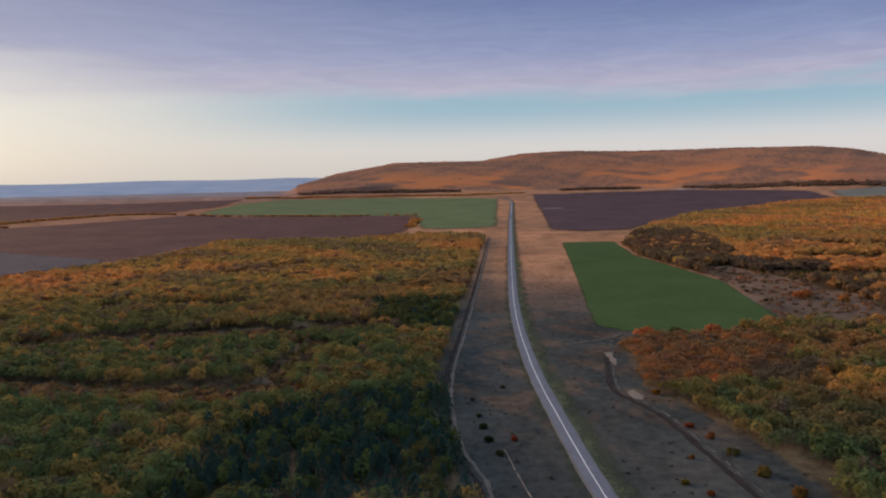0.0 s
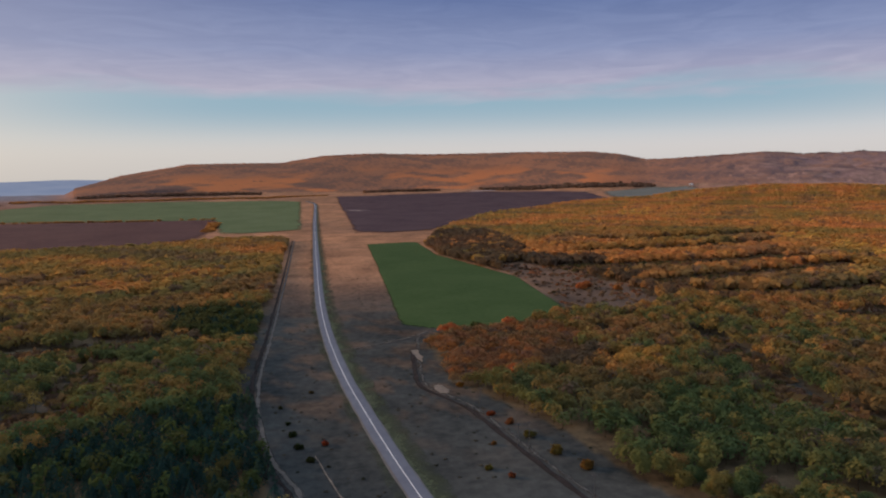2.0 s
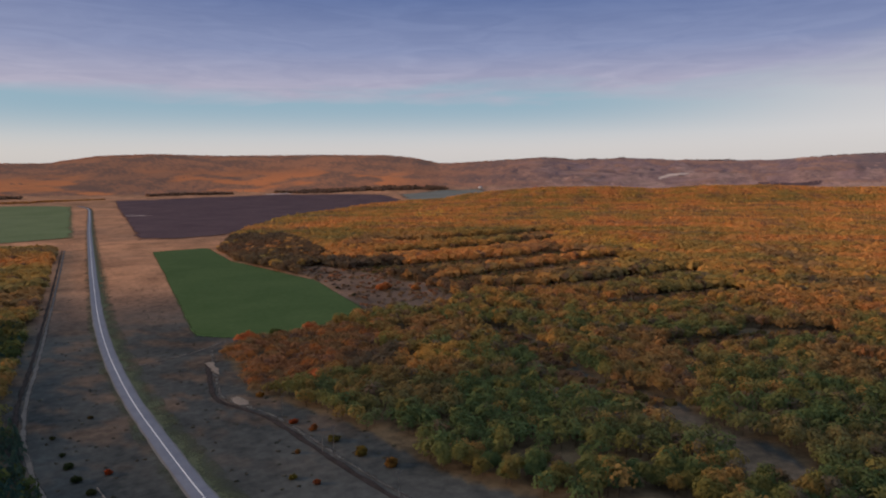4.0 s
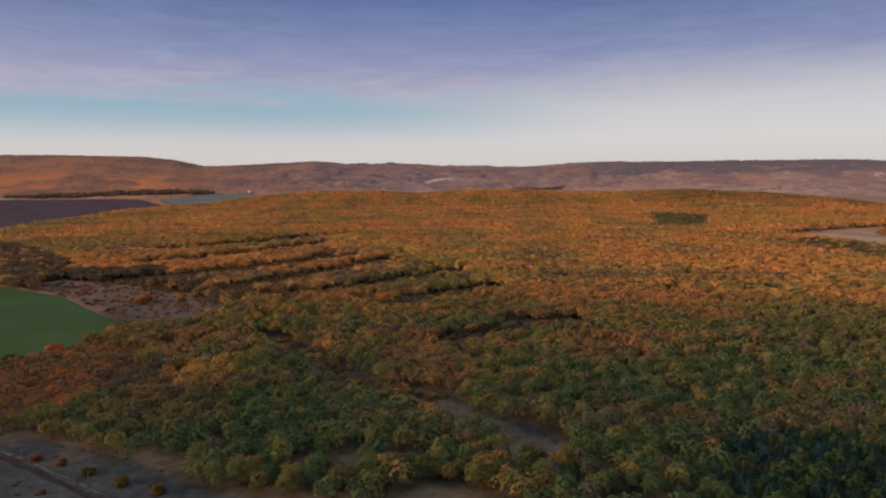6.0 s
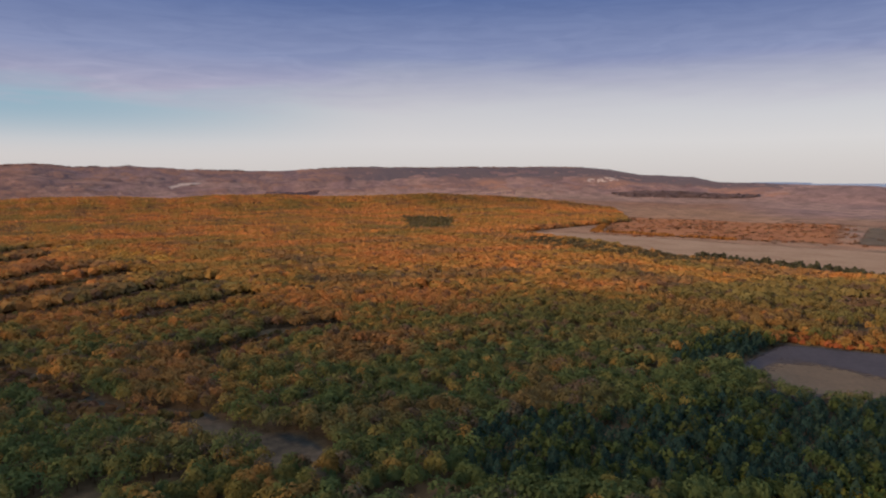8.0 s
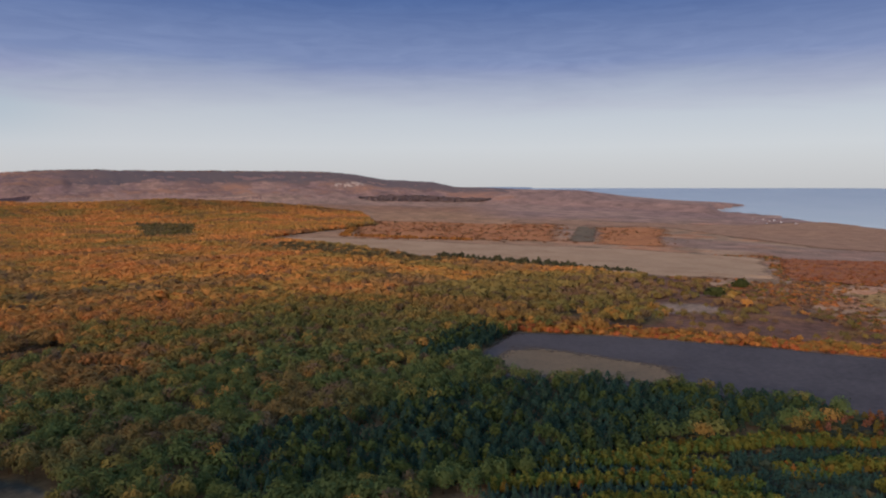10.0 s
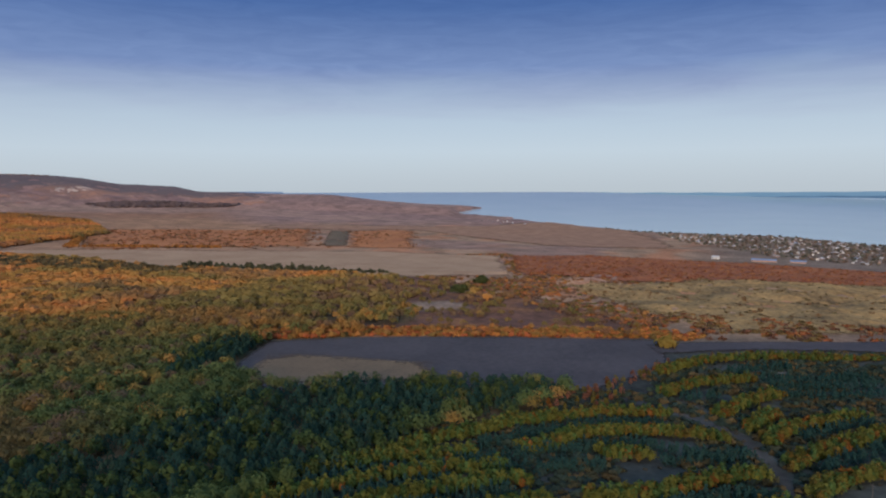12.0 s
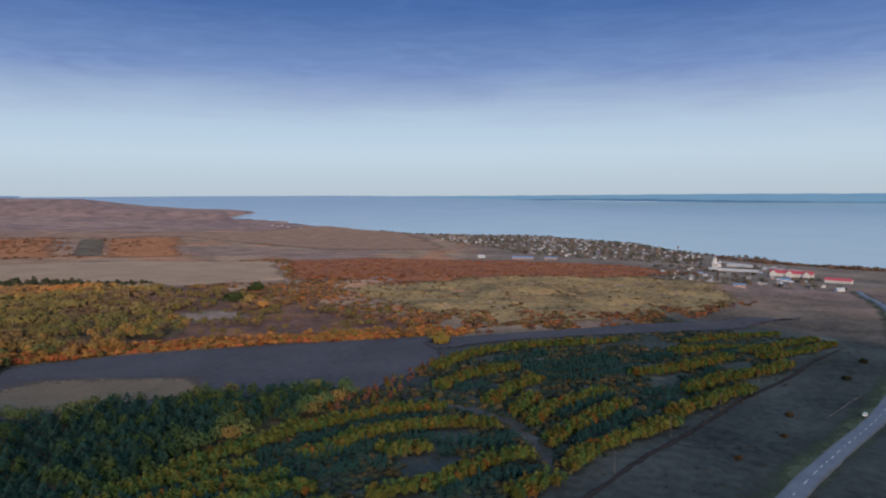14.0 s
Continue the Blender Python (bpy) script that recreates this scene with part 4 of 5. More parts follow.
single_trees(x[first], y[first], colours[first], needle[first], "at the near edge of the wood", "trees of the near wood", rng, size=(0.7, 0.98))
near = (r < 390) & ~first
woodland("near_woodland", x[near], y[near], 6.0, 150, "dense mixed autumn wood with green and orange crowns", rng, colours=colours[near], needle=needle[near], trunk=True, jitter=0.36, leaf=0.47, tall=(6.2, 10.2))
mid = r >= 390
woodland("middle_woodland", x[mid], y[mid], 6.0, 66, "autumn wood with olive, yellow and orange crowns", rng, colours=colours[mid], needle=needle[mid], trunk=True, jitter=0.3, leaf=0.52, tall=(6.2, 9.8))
x, y = scatter((-820, -420, 1300, 1330), 8.0, rng)
r = np.hypot(x, y)
keep = wood(x, y) & (r >= 640) & (r < 1320) & thin(x, y, rng)
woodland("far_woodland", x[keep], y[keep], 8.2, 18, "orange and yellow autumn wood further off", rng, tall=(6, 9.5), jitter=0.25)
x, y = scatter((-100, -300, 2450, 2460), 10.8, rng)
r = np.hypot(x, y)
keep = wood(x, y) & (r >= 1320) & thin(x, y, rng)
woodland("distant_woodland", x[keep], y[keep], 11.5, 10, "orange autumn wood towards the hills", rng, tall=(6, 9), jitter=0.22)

# young pines standing close together
x, y = scatter((-95, -205, 490, 345), 4.3, rng)
close = np.zeros(len(x), bool)
for poly in (PINES[1], PINES[3], PINES[4], PINES[5], [(224, 62), (234, 10), (262, -60), (256, -85), (250, -30), (236, -10), (214, 0), (205, 30)]):
    close |= inside(poly, x, y)
close &= (np.hypot(x, y) > 225) & (rng.rand(len(x)) < 0.7 * step(0.16, 0.32, patches(x, y, 12, 7.0))) & ~inside(FALLOW, x, y)
x, y = x[close], y[close]
cones = rng.rand(len(x)) < 0.72
woodland("pine_stand", x, y, 4.0, 60, "dense stand of dark blue-green young pines", rng, tall=(6.0, 9.5), colours=np.where(cones[:, None], PINE, GREEN * 0.9) * rng.uniform(0.8, 1.25, len(x))[:, None], needle=cones, sunk=0.05, jitter=0.4, leaf=0.5)

# the plantation: rows of golden broadleaf trees with rows of young pines between them
GOLD_ROWS = [[(303, -262), (310, -286), (312, -314), (304, -349), (286, -380), (279, -411)], [(242, -443), (233, -475), (212, -519)], [(270, -237), (277, -265), (272, -297)], [(234, -237), (242, -260), (247, -288)],
             [(213, -227), (224, -261)], [(198, -222), (205, -243), (207, -263), (206, -294)], [(179, -215), (182, -235), (185, -259), (187, -285)], [(157, -202), (161, -222), (161, -242), (159, -260), (158, -279)],
             [(186, -132), (184, -143), (180, -155), (180, -172), (180, -188), (176, -201)], [(155, -169), (155, -182), (154, -192)], [(217, -337), (208, -357), (202, -384), (199, -413)], [(163, -288), (162, -326), (158, -354)],
             [(178, -329), (177, -363), (169, -393), (165, -421)], [(228, -403), (217, -442), (189, -462)], [(249, -76), (253, -91), (257, -107), (259, -123), (263, -148), (261, -161), (259, -175), (257, -190), (244, -215)],
             [(233, -133), (234, -150), (238, -164), (236, -175), (230, -189), (221, -204), (210, -216)], [(244, -18), (247, -40), (246, -73), (243, -86), (241, -100), (239, -114)], [(226, -28), (230, -50), (228, -94), (224, -107), (223, -118)],
             [(208, -45), (212, -70), (211, -107), (206, -120)], [(216, -160), (208, -175)], [(196, -70), (193, -96), (190, -118)], [(184, -430), (176, -470), (172, -512)], [(200, -440), (194, -480), (186, -520)]]
PINE_ROWS = [[(244, -119), (248, -142), (246, -158), (246, -175), (236, -204)], [(231, -102), (231, -127), (230, -142), (225, -161), (220, -180), (199, -194), (193, -211)], [(234, -82), (229, -105), (217, -124), (214, -137), (208, -154)],
             [(199, -249), (201, -273), (199, -289)], [(172, -226), (175, -250), (177, -275)], [(171, -150), (171, -167), (167, -183), (157, -190)], [(249, -286), (233, -311), (224, -352)], [(262, -300), (246, -319), (240, -351)],
             [(273, -303), (258, -330), (252, -362)], [(191, -306), (183, -331), (188, -377)], [(175, -290), (174, -309)], [(201, -177), (198, -190), (193, -201)], [(261, -241), (259, -260)], [(236, -15), (240, -45), (236, -80)], [(219, -25), (221, -50), (220, -70)], [(250, 0), (256, -30), (262, -60)], [(221, -64), (219, -96)],
             [(204, -70), (202, -110)], [(290, -300), (284, -340)], [(232, -372), (228, -396)], [(205, -420), (208, -450)]]
gx, gy, gn = [], [], []
for rows, cone in ((GOLD_ROWS, False), (PINE_ROWS, True)):
    for row in rows:
        line = spline(row, 1.6)
        for shift in ((-3.6, -1.8, 0.0, 1.8) if cone else (-3.2, -1.6, 0.0, 1.6, 3.2)):
            keep = rng.rand(len(line)) < (0.75 if cone else 0.85) * np.where(near_line(LANE, line[:, 0] + shift, line[:, 1]) < 5, 0.0, 1.0)
            gx.append(line[keep, 0] + shift + rng.normal(0, 0.8, keep.sum()))
            gy.append(line[keep, 1] + rng.normal(0, 1.0, keep.sum()))
            gn.append(np.full(keep.sum(), cone))
px, py = scatter((262, -340, 372, -165), 4.6, rng)
keep = (rng.rand(len(px)) < 0.5) & inside([(267, -171), (262, -177), (267, -198), (290, -235), (318, -285), (330, -290), (323, -252), (301, -204), (306, -190), (305, -169), (282, -162)], px, py) & ~inside(FALLOW, px, py)
gx.append(px[keep]), gy.append(py[keep]), gn.append(rng.rand(keep.sum()) < 0.12)
x, y, needle = np.concatenate(gx), np.concatenate(gy), np.concatenate(gn)
ruddy = np.arange(len(x)) >= len(x) - keep.sum()
pick = rng.rand(len(x))[:, None]
lush = step(-230, -90, y)[:, None]
colours = np.where(pick < 0.46 + lush * 0.1, OLIVE * np.array((0.92, 1.16, 1.0)), np.where(pick < 0.73 + lush * 0.2, GREEN * np.array((1.35, 1.5, 1.3)), np.where(pick < 0.95 + lush * 0.04, YELLOW * np.array((0.60, 0.70, 0.75)), ORANGE * 0.6))) * rng.uniform(0.6, 1.02, len(x))[:, None]
colours[ruddy] = np.where(pick[ruddy] < 0.14, ORANGE * 0.45, np.where(pick[ruddy] < 0.18, RED * 0.38, np.where(pick[ruddy] < 0.6, OLIVE * 0.75, BROWN))) * rng.uniform(0.75, 1.15, ruddy.sum())[:, None]
colours[needle] = PINE * np.array((1.1, 1.25, 1.5))
r = np.hypot(x, y)
first = np.zeros(len(x), bool)
first[np.where(r > 222)[0][np.argsort(r[r > 222])[:130]]] = True
single_trees(x[first], y[first], colours[first], needle[first], "in a row of the plantation", "trees of the plantation rows", rng, size=(0.40, 0.56), slim=0.62)
rest = ~first & (r > 205)
woodland("plantation", x[rest], y[rest], 1.9, 26, "plantation rows of golden trees and dark young pines", rng, tall=(3.6, 5.6), colours=colours[rest], needle=needle[rest], trunk=False, sunk=0.08, leaf=0.5)


def scrub(name, x, y, spacing, tall, count, palette, label, category="scrub"):
    pick = rng.randint(len(palette), size=len(x))
    col = np.array(palette)[pick] * rng.uniform(0.75, 1.2, len(x))[:, None]
    ob = woodland(name, x, y, spacing, count, label, rng, tall=tall, colours=col, sunk=0.0)
    return tagged(ob, category=category)


# low growth
x, y = scatter((-10, 190, 190, 720), 3.2, rng)
road_gap = near_line([(51, 214), (48, 292), (48, 403), (58, 573), (73, 740)], x, y)
keep = (road_gap > 9) & ~inside(WOOD_WEST, x, y) & ~inside(WOOD_EAST, x, y) & ~inside(CROP_EAST, x, y) & (rng.rand(len(x)) < 0.02 + 0.12 * patches(x, y, 14, 3.0)) & (near_line(LEFT_TRACK[::6].tolist(), x, y) > 4.5)
scrub("dry_grass", x[keep], y[keep], 1.0, (0.06, 0.2), 14, [(0.055, 0.056, 0.046), (0.075, 0.07, 0.056), (0.045, 0.052, 0.04), (0.085, 0.076, 0.062)], "rough brown autumn grass tussocks beside the road", "grass")
x, y = scatter((90, -560, 170, -190), 3.4, rng)
keep = (near_line(RIGHT_TRACK[::4].tolist(), x, y) > 4) & (near_line([(92, -245), (101, -375), (130, -500)], x, y) > 11) & (rng.rand(len(x)) < 0.03 + 0.16 * patches(x, y, 14, 3.0))
scrub("dry_grass", x[keep], y[keep], 1.0, (0.06, 0.2), 14, [(0.062, 0.06, 0.052), (0.08, 0.074, 0.062), (0.05, 0.052, 0.044)], "rough grey-brown grass tussocks beside the firebreak", "grass")
x, y = scatter((150, -520, 310, -60), 4.0, rng)
keep = rng.rand(len(x)) < 0.3 * patches(x, y, 20, 4.0)
scrub("dry_grass", x[keep], y[keep], 1.2, (0.2, 0.7), 12, [(0.085, 0.084, 0.072), (0.105, 0.10, 0.085), (0.07, 0.066, 0.056)], "pale dry grass between the plantation rows", "grass")
x, y = scatter((150, -520, 310, -60), 3.6, rng)
edge = np.interp(y, [-520, -440, -336, -230, -120], [176, 172, 166, 158, 146])
keep = (x > edge) & (rng.rand(len(x)) < 0.9 * step(0.22, 0.48, patches(x, y, 17, 6.0))) & (near_line(LANE, x, y) > 2.6) & ~inside(STRIP, x, y) & ~inside(FALLOW, x, y)
scrub("plantation_brush", x[keep], y[keep], 2.7, (0.6, 1.9), 13, [(0.055, 0.080, 0.066), (0.088, 0.090, 0.058), (0.048, 0.075, 0.072), (0.052, 0.078, 0.074), (0.13, 0.105, 0.058)], "low dark green and olive brush between the plantation rows")
x, y = scatter((236, 440, 346, 760), 4.5, rng)
keep = inside(BRUSH, x, y) & ~inside(CROP_EAST, x, y) & (rng.rand(len(x)) < 0.1 + 0.3 * patches(x, y, 15, 3.0))
scrub("brushwood", x[keep], y[keep], 2.8, (0.5, 1.6), 12, [(0.20, 0.145, 0.10), (0.24, 0.155, 0.09), (0.16, 0.12, 0.095), (0.28, 0.13, 0.07)], "rusty brush in a clearing beside the crop field")
x, y = scatter((230, -1170, 1260, -330), 10.0, rng)
keep = inside(HEATH_SOUTH, x, y) & (rng.rand(len(x)) < 0.75)
scrub("heath_scrub", x[keep], y[keep], 4.5, (0.8, 1.9), 8, [(0.29, 0.115, 0.055), (0.34, 0.155, 0.065), (0.22, 0.115, 0.07), (0.26, 0.10, 0.055)], "rust-orange scrub on the heath and humps", "scrub")
x, y = scatter((230, -990, 700, -370), 7.0, rng)
keep = inside(DUNES, x, y) & (rng.rand(len(x)) < 0.08 + 0.5 * step(0.42, 0.6, patches(x, y, 24, 7.0)))
scrub("dune_scrub", x[keep], y[keep], 2.8, (0.6, 1.6), 8, [(0.15, 0.125, 0.07), (0.18, 0.135, 0.075), (0.14, 0.105, 0.065), (0.20, 0.125, 0.07)], "small dark bushes dotted over the dunes", "scrub")
x, y = scatter((370, -360, 560, -20), 3.4, rng)
band = near_line([(484, -74), (470, -138), (429, -228), (380, -322)], x, y)
keep = (band < 44) & ~inside(FALLOW, x, y) & (x > np.interp(y, [-360, -322, -228, -138, -74, -20], [340, 384, 433, 474, 488, 492])) & (rng.rand(len(x)) < 0.9 * step(46, 16, band)) & ~inside(STRIP, x, y)
scrub("orange_scrub", x[keep], y[keep], 3.2, (1.6, 3.6), 14, [(0.36, 0.17, 0.06), (0.40, 0.20, 0.065), (0.30, 0.18, 0.06), (0.36, 0.13, 0.06), (0.20, 0.15, 0.06)], "dense orange and golden bushes along the dark field", "scrub")
x, y = scatter((300, -720, 700, -340), 4.6, rng)
band = near_line([(400, -350), (420, -400), (345, -450), (318, -530), (285, -600), (262, -680)], x, y)
keep = (band < 46) & (rng.rand(len(x)) < 0.85 * step(0.2, 0.55, patches(x, y, 16, 4.0)) * step(50, 14, band)) & ~inside(STRIP, x, y) & ~inside(FALLOW, x, y)
scrub("orange_scrub", x[keep], y[keep], 3.4, (0.8, 2.4), 10, [(0.30, 0.12, 0.055), (0.20, 0.10, 0.065), (0.15, 0.115, 0.055), (0.14, 0.092, 0.078), (0.24, 0.15, 0.06)], "rusty and olive bushes along the foot of the dunes", "scrub")
x, y = scatter((1400, -800, 2150, 180), 16.0, rng)
sx, sy = x + rng.normal(0, 30, len(x)), y + rng.normal(0, 30, len(x))
keep = (inside(HEATH_EAST, sx, sy) | inside(GROVE, sx, sy)) & (rng.rand(len(x)) < 0.6 * patches(x, y, 60, 4.0) + 0.1)
scrub("heath_scrub", x[keep], y[keep], 7.5, (0.8, 2.0), 8, [(0.29, 0.14, 0.075), (0.25, 0.13, 0.08), (0.21, 0.135, 0.09)], "rust-brown scrub on the far heath", "scrub")
x, y = scatter((420, -800, 1300, -320), 5.0, rng)
keep = ~inside(HEATH_SOUTH, x, y) & ~inside(DUNES, x, y) & ~inside(TAN_LONG, x, y) & (~wood(x, y) | (rng.rand(len(x)) < 0.4)) & ~inside(FALLOW, x, y) & (rng.rand(len(x)) < np.clip(1.7 * patches(x, y, 35, 2.0) - 0.25, 0.12, 0.9)) & (np.hypot(x, y) > 520) & (y > -700)
scrub("orange_scrub", x[keep], y[keep], 3.6, (1.0, 2.8), 9, [(0.36, 0.16, 0.07), (0.34, 0.19, 0.07), (0.16, 0.14, 0.055), (0.24, 0.14, 0.09), (0.19, 0.125, 0.095), (0.17, 0.12, 0.105)], "orange and olive bushes on open land", "scrub")
x, y = scatter((-300, 200, 860, 960), 4.5, rng)
r = np.hypot(x, y)
keep = in_ride(x, y) & (r > 210) & (rng.rand(len(x)) < 0.8)
scrub("ride_brush", x[keep], y[keep], 3.6, (0.8, 2.6), 9, [(0.20, 0.125, 0.07), (0.26, 0.16, 0.07), (0.14, 0.12, 0.05), (0.16, 0.105, 0.075)], "low brown brush in the rides of the wood")
# hills: the closed canopy of woods on the slopes, seen only from afar
def hill_canopy():
    angles, radii = np.arange(-12.2, 100.0, 0.15), np.concatenate([np.arange(3230, 3700, 12.0), np.arange(3700, 4330, 18.0)])
    x, y, faces = polar_sheet(angles, radii, 0)
    r, az = np.hypot(x, y), np.degrees(np.arctan2(x, y))
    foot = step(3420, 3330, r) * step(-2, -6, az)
    chance = np.random.RandomState(31)
    woody = patches(x, y, 150, 6.0) * 0.7 + patches(x, y, 60, 2.0) * 0.3
    full = step(3240, 3330, r - 60 * patches(x, y, 40, 3.0)) * step(46, 34, az) + step(34, 46, az) * step(0.50, 0.60, woody + 0.08 * step(3700, 4200, r) + 0.3 * step(58, 66, az) * step(3580, 3750, r)) * step(3330, 3560, r)
    full = full * step(-12.2, -11.8, az) * step(100, 96, az)
    lumps = np.sin(x / 3.1 + 2 * np.sin(y / 7.3)) * np.sin(y / 4.3 + 2 * np.sin(x / 9.1))
    z = height(x, y) + 3.5 * full - 1.5 + 1.1 * lumps + chance.normal(0, 0.75, len(x))
    tone = 0.45 * patches(x, y, 120, 3.0) + 0.3 * patches(x, y, 47, 5.0) + 0.35 * patches(az * 26, r * 0.9, 40, 2.0) + chance.normal(0, 0.13, len(x))
    warm = step(0.40, 0.72, tone)[:, None]
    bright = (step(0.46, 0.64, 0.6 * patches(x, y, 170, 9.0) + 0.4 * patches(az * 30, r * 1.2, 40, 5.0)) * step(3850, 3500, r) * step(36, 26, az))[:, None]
    # wood colours, with some of the air's pink and mauve haze mixed in
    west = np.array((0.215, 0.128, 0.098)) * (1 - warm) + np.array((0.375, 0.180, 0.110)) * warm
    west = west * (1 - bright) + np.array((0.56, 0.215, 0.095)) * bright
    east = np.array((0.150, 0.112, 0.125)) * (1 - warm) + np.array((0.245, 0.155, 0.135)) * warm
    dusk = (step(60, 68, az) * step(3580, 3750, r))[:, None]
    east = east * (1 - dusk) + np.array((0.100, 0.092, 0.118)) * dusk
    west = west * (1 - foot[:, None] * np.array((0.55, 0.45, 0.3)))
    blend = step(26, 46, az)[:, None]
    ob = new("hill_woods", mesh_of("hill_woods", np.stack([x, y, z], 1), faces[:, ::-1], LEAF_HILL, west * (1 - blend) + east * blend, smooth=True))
    tagged(ob, "reddish-brown autumn woods on the hill slopes", "woodland", kind="stuff")


hill_canopy()
# a wood on the far plain
x, y = scatter((3290, -420, 3480, 280), 11.0, rng)
keep = inside(FAR_WOOD, x, y)
x, y = x[keep], y[keep]
woodland("far_plain_wood", x, y, 11.0, 9, "dark dusky wood strip on the far plain", rng, tall=(5, 7.5), colours=np.array((0.20, 0.162, 0.18)) * rng.uniform(0.8, 1.2, len(x))[:, None], sunk=0.05)
# the tops of single trees that break the outline of those woods
x, y = scatter((-700, 500, 4200, 4250), 17.0, rng)
r, az = np.hypot(x, y), np.degrees(np.arctan2(x, y))
woody = patches(x, y, 150, 6.0) * 0.7 + patches(x, y, 60, 2.0) * 0.3
keep = (r > 3260 + 60 * patches(x, y, 40, 3.0)) & (r < 4262) & (az > -10.6) & (az < 88)
keep &= (woody > 0.53 * step(28, 44, az) - 0.3 * step(58, 66, az) * step(3580, 3750, r)) & (r > 4130) & (rng.rand(len(x)) < 0.6)
x, y, r, az = x[keep], y[keep], r[keep], az[keep]
tone = np.clip(1.9 * (0.6 * patches(x, y, 120, 3.0) + 0.4 * patches(x, y, 47, 5.0)) - 0.5 + rng.normal(0, 0.22, len(x)), 0, 1)[:, None]
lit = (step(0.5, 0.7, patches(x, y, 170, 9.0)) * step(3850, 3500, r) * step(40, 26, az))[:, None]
# tree tops in the same haze-tinted colours
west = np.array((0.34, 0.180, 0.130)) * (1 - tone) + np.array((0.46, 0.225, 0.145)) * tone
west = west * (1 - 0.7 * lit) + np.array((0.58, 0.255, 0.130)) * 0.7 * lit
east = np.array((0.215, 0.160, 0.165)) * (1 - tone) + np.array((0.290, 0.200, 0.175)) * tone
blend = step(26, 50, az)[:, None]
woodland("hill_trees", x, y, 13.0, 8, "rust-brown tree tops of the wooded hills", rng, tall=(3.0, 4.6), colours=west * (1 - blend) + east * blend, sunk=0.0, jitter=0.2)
# belts of trees between fields
BELTS = [([(-742, 1985), (-400, 1890), (-67, 1795)], 4, "orange"), ([(-62, 1640), (-72, 1420)], 9, "orange"), ([(1111, 3060), (1270, 2995), (1425, 2925), (1674, 2790), (1750, 2740)], 34, "dark"), ([(-620, 3150), (-480, 3190), (-340, 3210), (-200, 3225), (-40, 3240), (60, 3235)], 30, "dark"), ([(560, 3170), (700, 3150), (860, 3120)], 26, "dark"),
         ([(-1103, 1704), (-976, 2027), (-800, 2010)], 12, "orange"), ([(-800, 2880), (-545, 2955), (87, 2990), (330, 3000)], 22, "orange"), ([(-1011, 1575), (-1500, 1440), (-1900, 1500)], 12, "orange"),
         ([(1060, -45), (1000, -151), (950, -253), (925, -300)], 11, "pine"), ([(1830, 150), (1500, 150), (1440, -120)], 8, "orange"),
         ([(722, -1445), (618, -1432), (555, -1418), (476, -1425), (396, -1432), (250, -1440)], 16, "dark")]
for line, half, kind in BELTS:
    bx, by = scatter((min(p[0] for p in line) - half, min(p[1] for p in line) - half, max(p[0] for p in line) + half, max(p[1] for p in line) + half), 9.0, rng)
    keep = near_line(line, bx, by) < half * (0.2 + 1.4 * patches(bx, by, 25, 1.0))
    bx, by = bx[keep], by[keep]
    cone = np.full(len(bx), kind == "pine")
    base = {"orange": ORANGE * 1.0, "pine": np.array((0.085, 0.090, 0.058)), "dark": np.array((0.24, 0.155, 0.115))}[kind]
    col = base * rng.uniform(0.7, 1.2, len(bx))[:, None]
    words = {"orange": "belt of orange autumn trees between fields", "pine": "dark row of conifers along a pale field", "dark": "dusky belt of bare trees between fields"}[kind]
    woodland("tree_belt", bx, by, 9.0, 18, words, rng, tall={"orange": (2.5, 4.5), "pine": (6, 9), "dark": (7, 11) if line[0][1] > 2000 else (4, 7)}[kind], colours=col, needle=cone, sunk=0.05)

# ---- village, church, farm buildings ----
PLASTER = plain("white_plaster", (0.60, 0.60, 0.60), 0.85)
TIMBER = plain("weathered_timber", (0.17, 0.135, 0.11), 0.9)
BRICK = plain("pale_brick", (0.42, 0.30, 0.25), 0.9)
TIN = plain("grey_tin_roof", (0.50, 0.51, 0.54), 0.55, 0.2)
SLATE = plain("asbestos_slate", (0.27, 0.27, 0.285), 0.9)
RED_ROOF = plain("red_tin_roof", (0.40, 0.055, 0.07), 0.5)
BLUE_ROOF = plain("blue_tin_roof", (0.16, 0.24, 0.40), 0.5)
BROWN_ROOF = plain("brown_roof", (0.20, 0.12, 0.09), 0.7)
POLE = plain("grey_pole_timber", (0.10, 0.10, 0.10), 0.9)
GLASS = plain("dark_glass", (0.03, 0.035, 0.045), 0.15, spec=0.6)
GOLD = plain("dull_gold", (0.50, 0.36, 0.13), 0.35, 0.8)
CAR_PAINT = plain("white_car_paint", (0.80, 0.80, 0.79), 0.3, vary=0.05)
RUBBER = plain("tyre_rubber", (0.02, 0.02, 0.02), 0.85)


def mesh_from(bm, name, mat):
    bmesh.ops.recalc_face_normals(bm, faces=bm.faces[:])
    me = bpy.data.meshes.new(name)
    bm.to_mesh(me)
    bm.free()
    me.materials.append(mat)
    return me


def block(bm, x0, x1, y0, y1, z0, z1):
    v = [bm.verts.new((x, y, z)) for z in (z0, z1) for x, y in ((x0, y0), (x1, y0), (x1, y1), (x0, y1))]
    for q in ((3, 2, 1, 0), (4, 5, 6, 7), (0, 1, 5, 4), (1, 2, 6, 5), (2, 3, 7, 6), (3, 0, 4, 7)):
        bm.faces.new([v[k] for k in q])
    return v


def lathe(bm, profile, sides, cx=0.0, cy=0.0):
    """A turned shape from (radius, height) rows."""
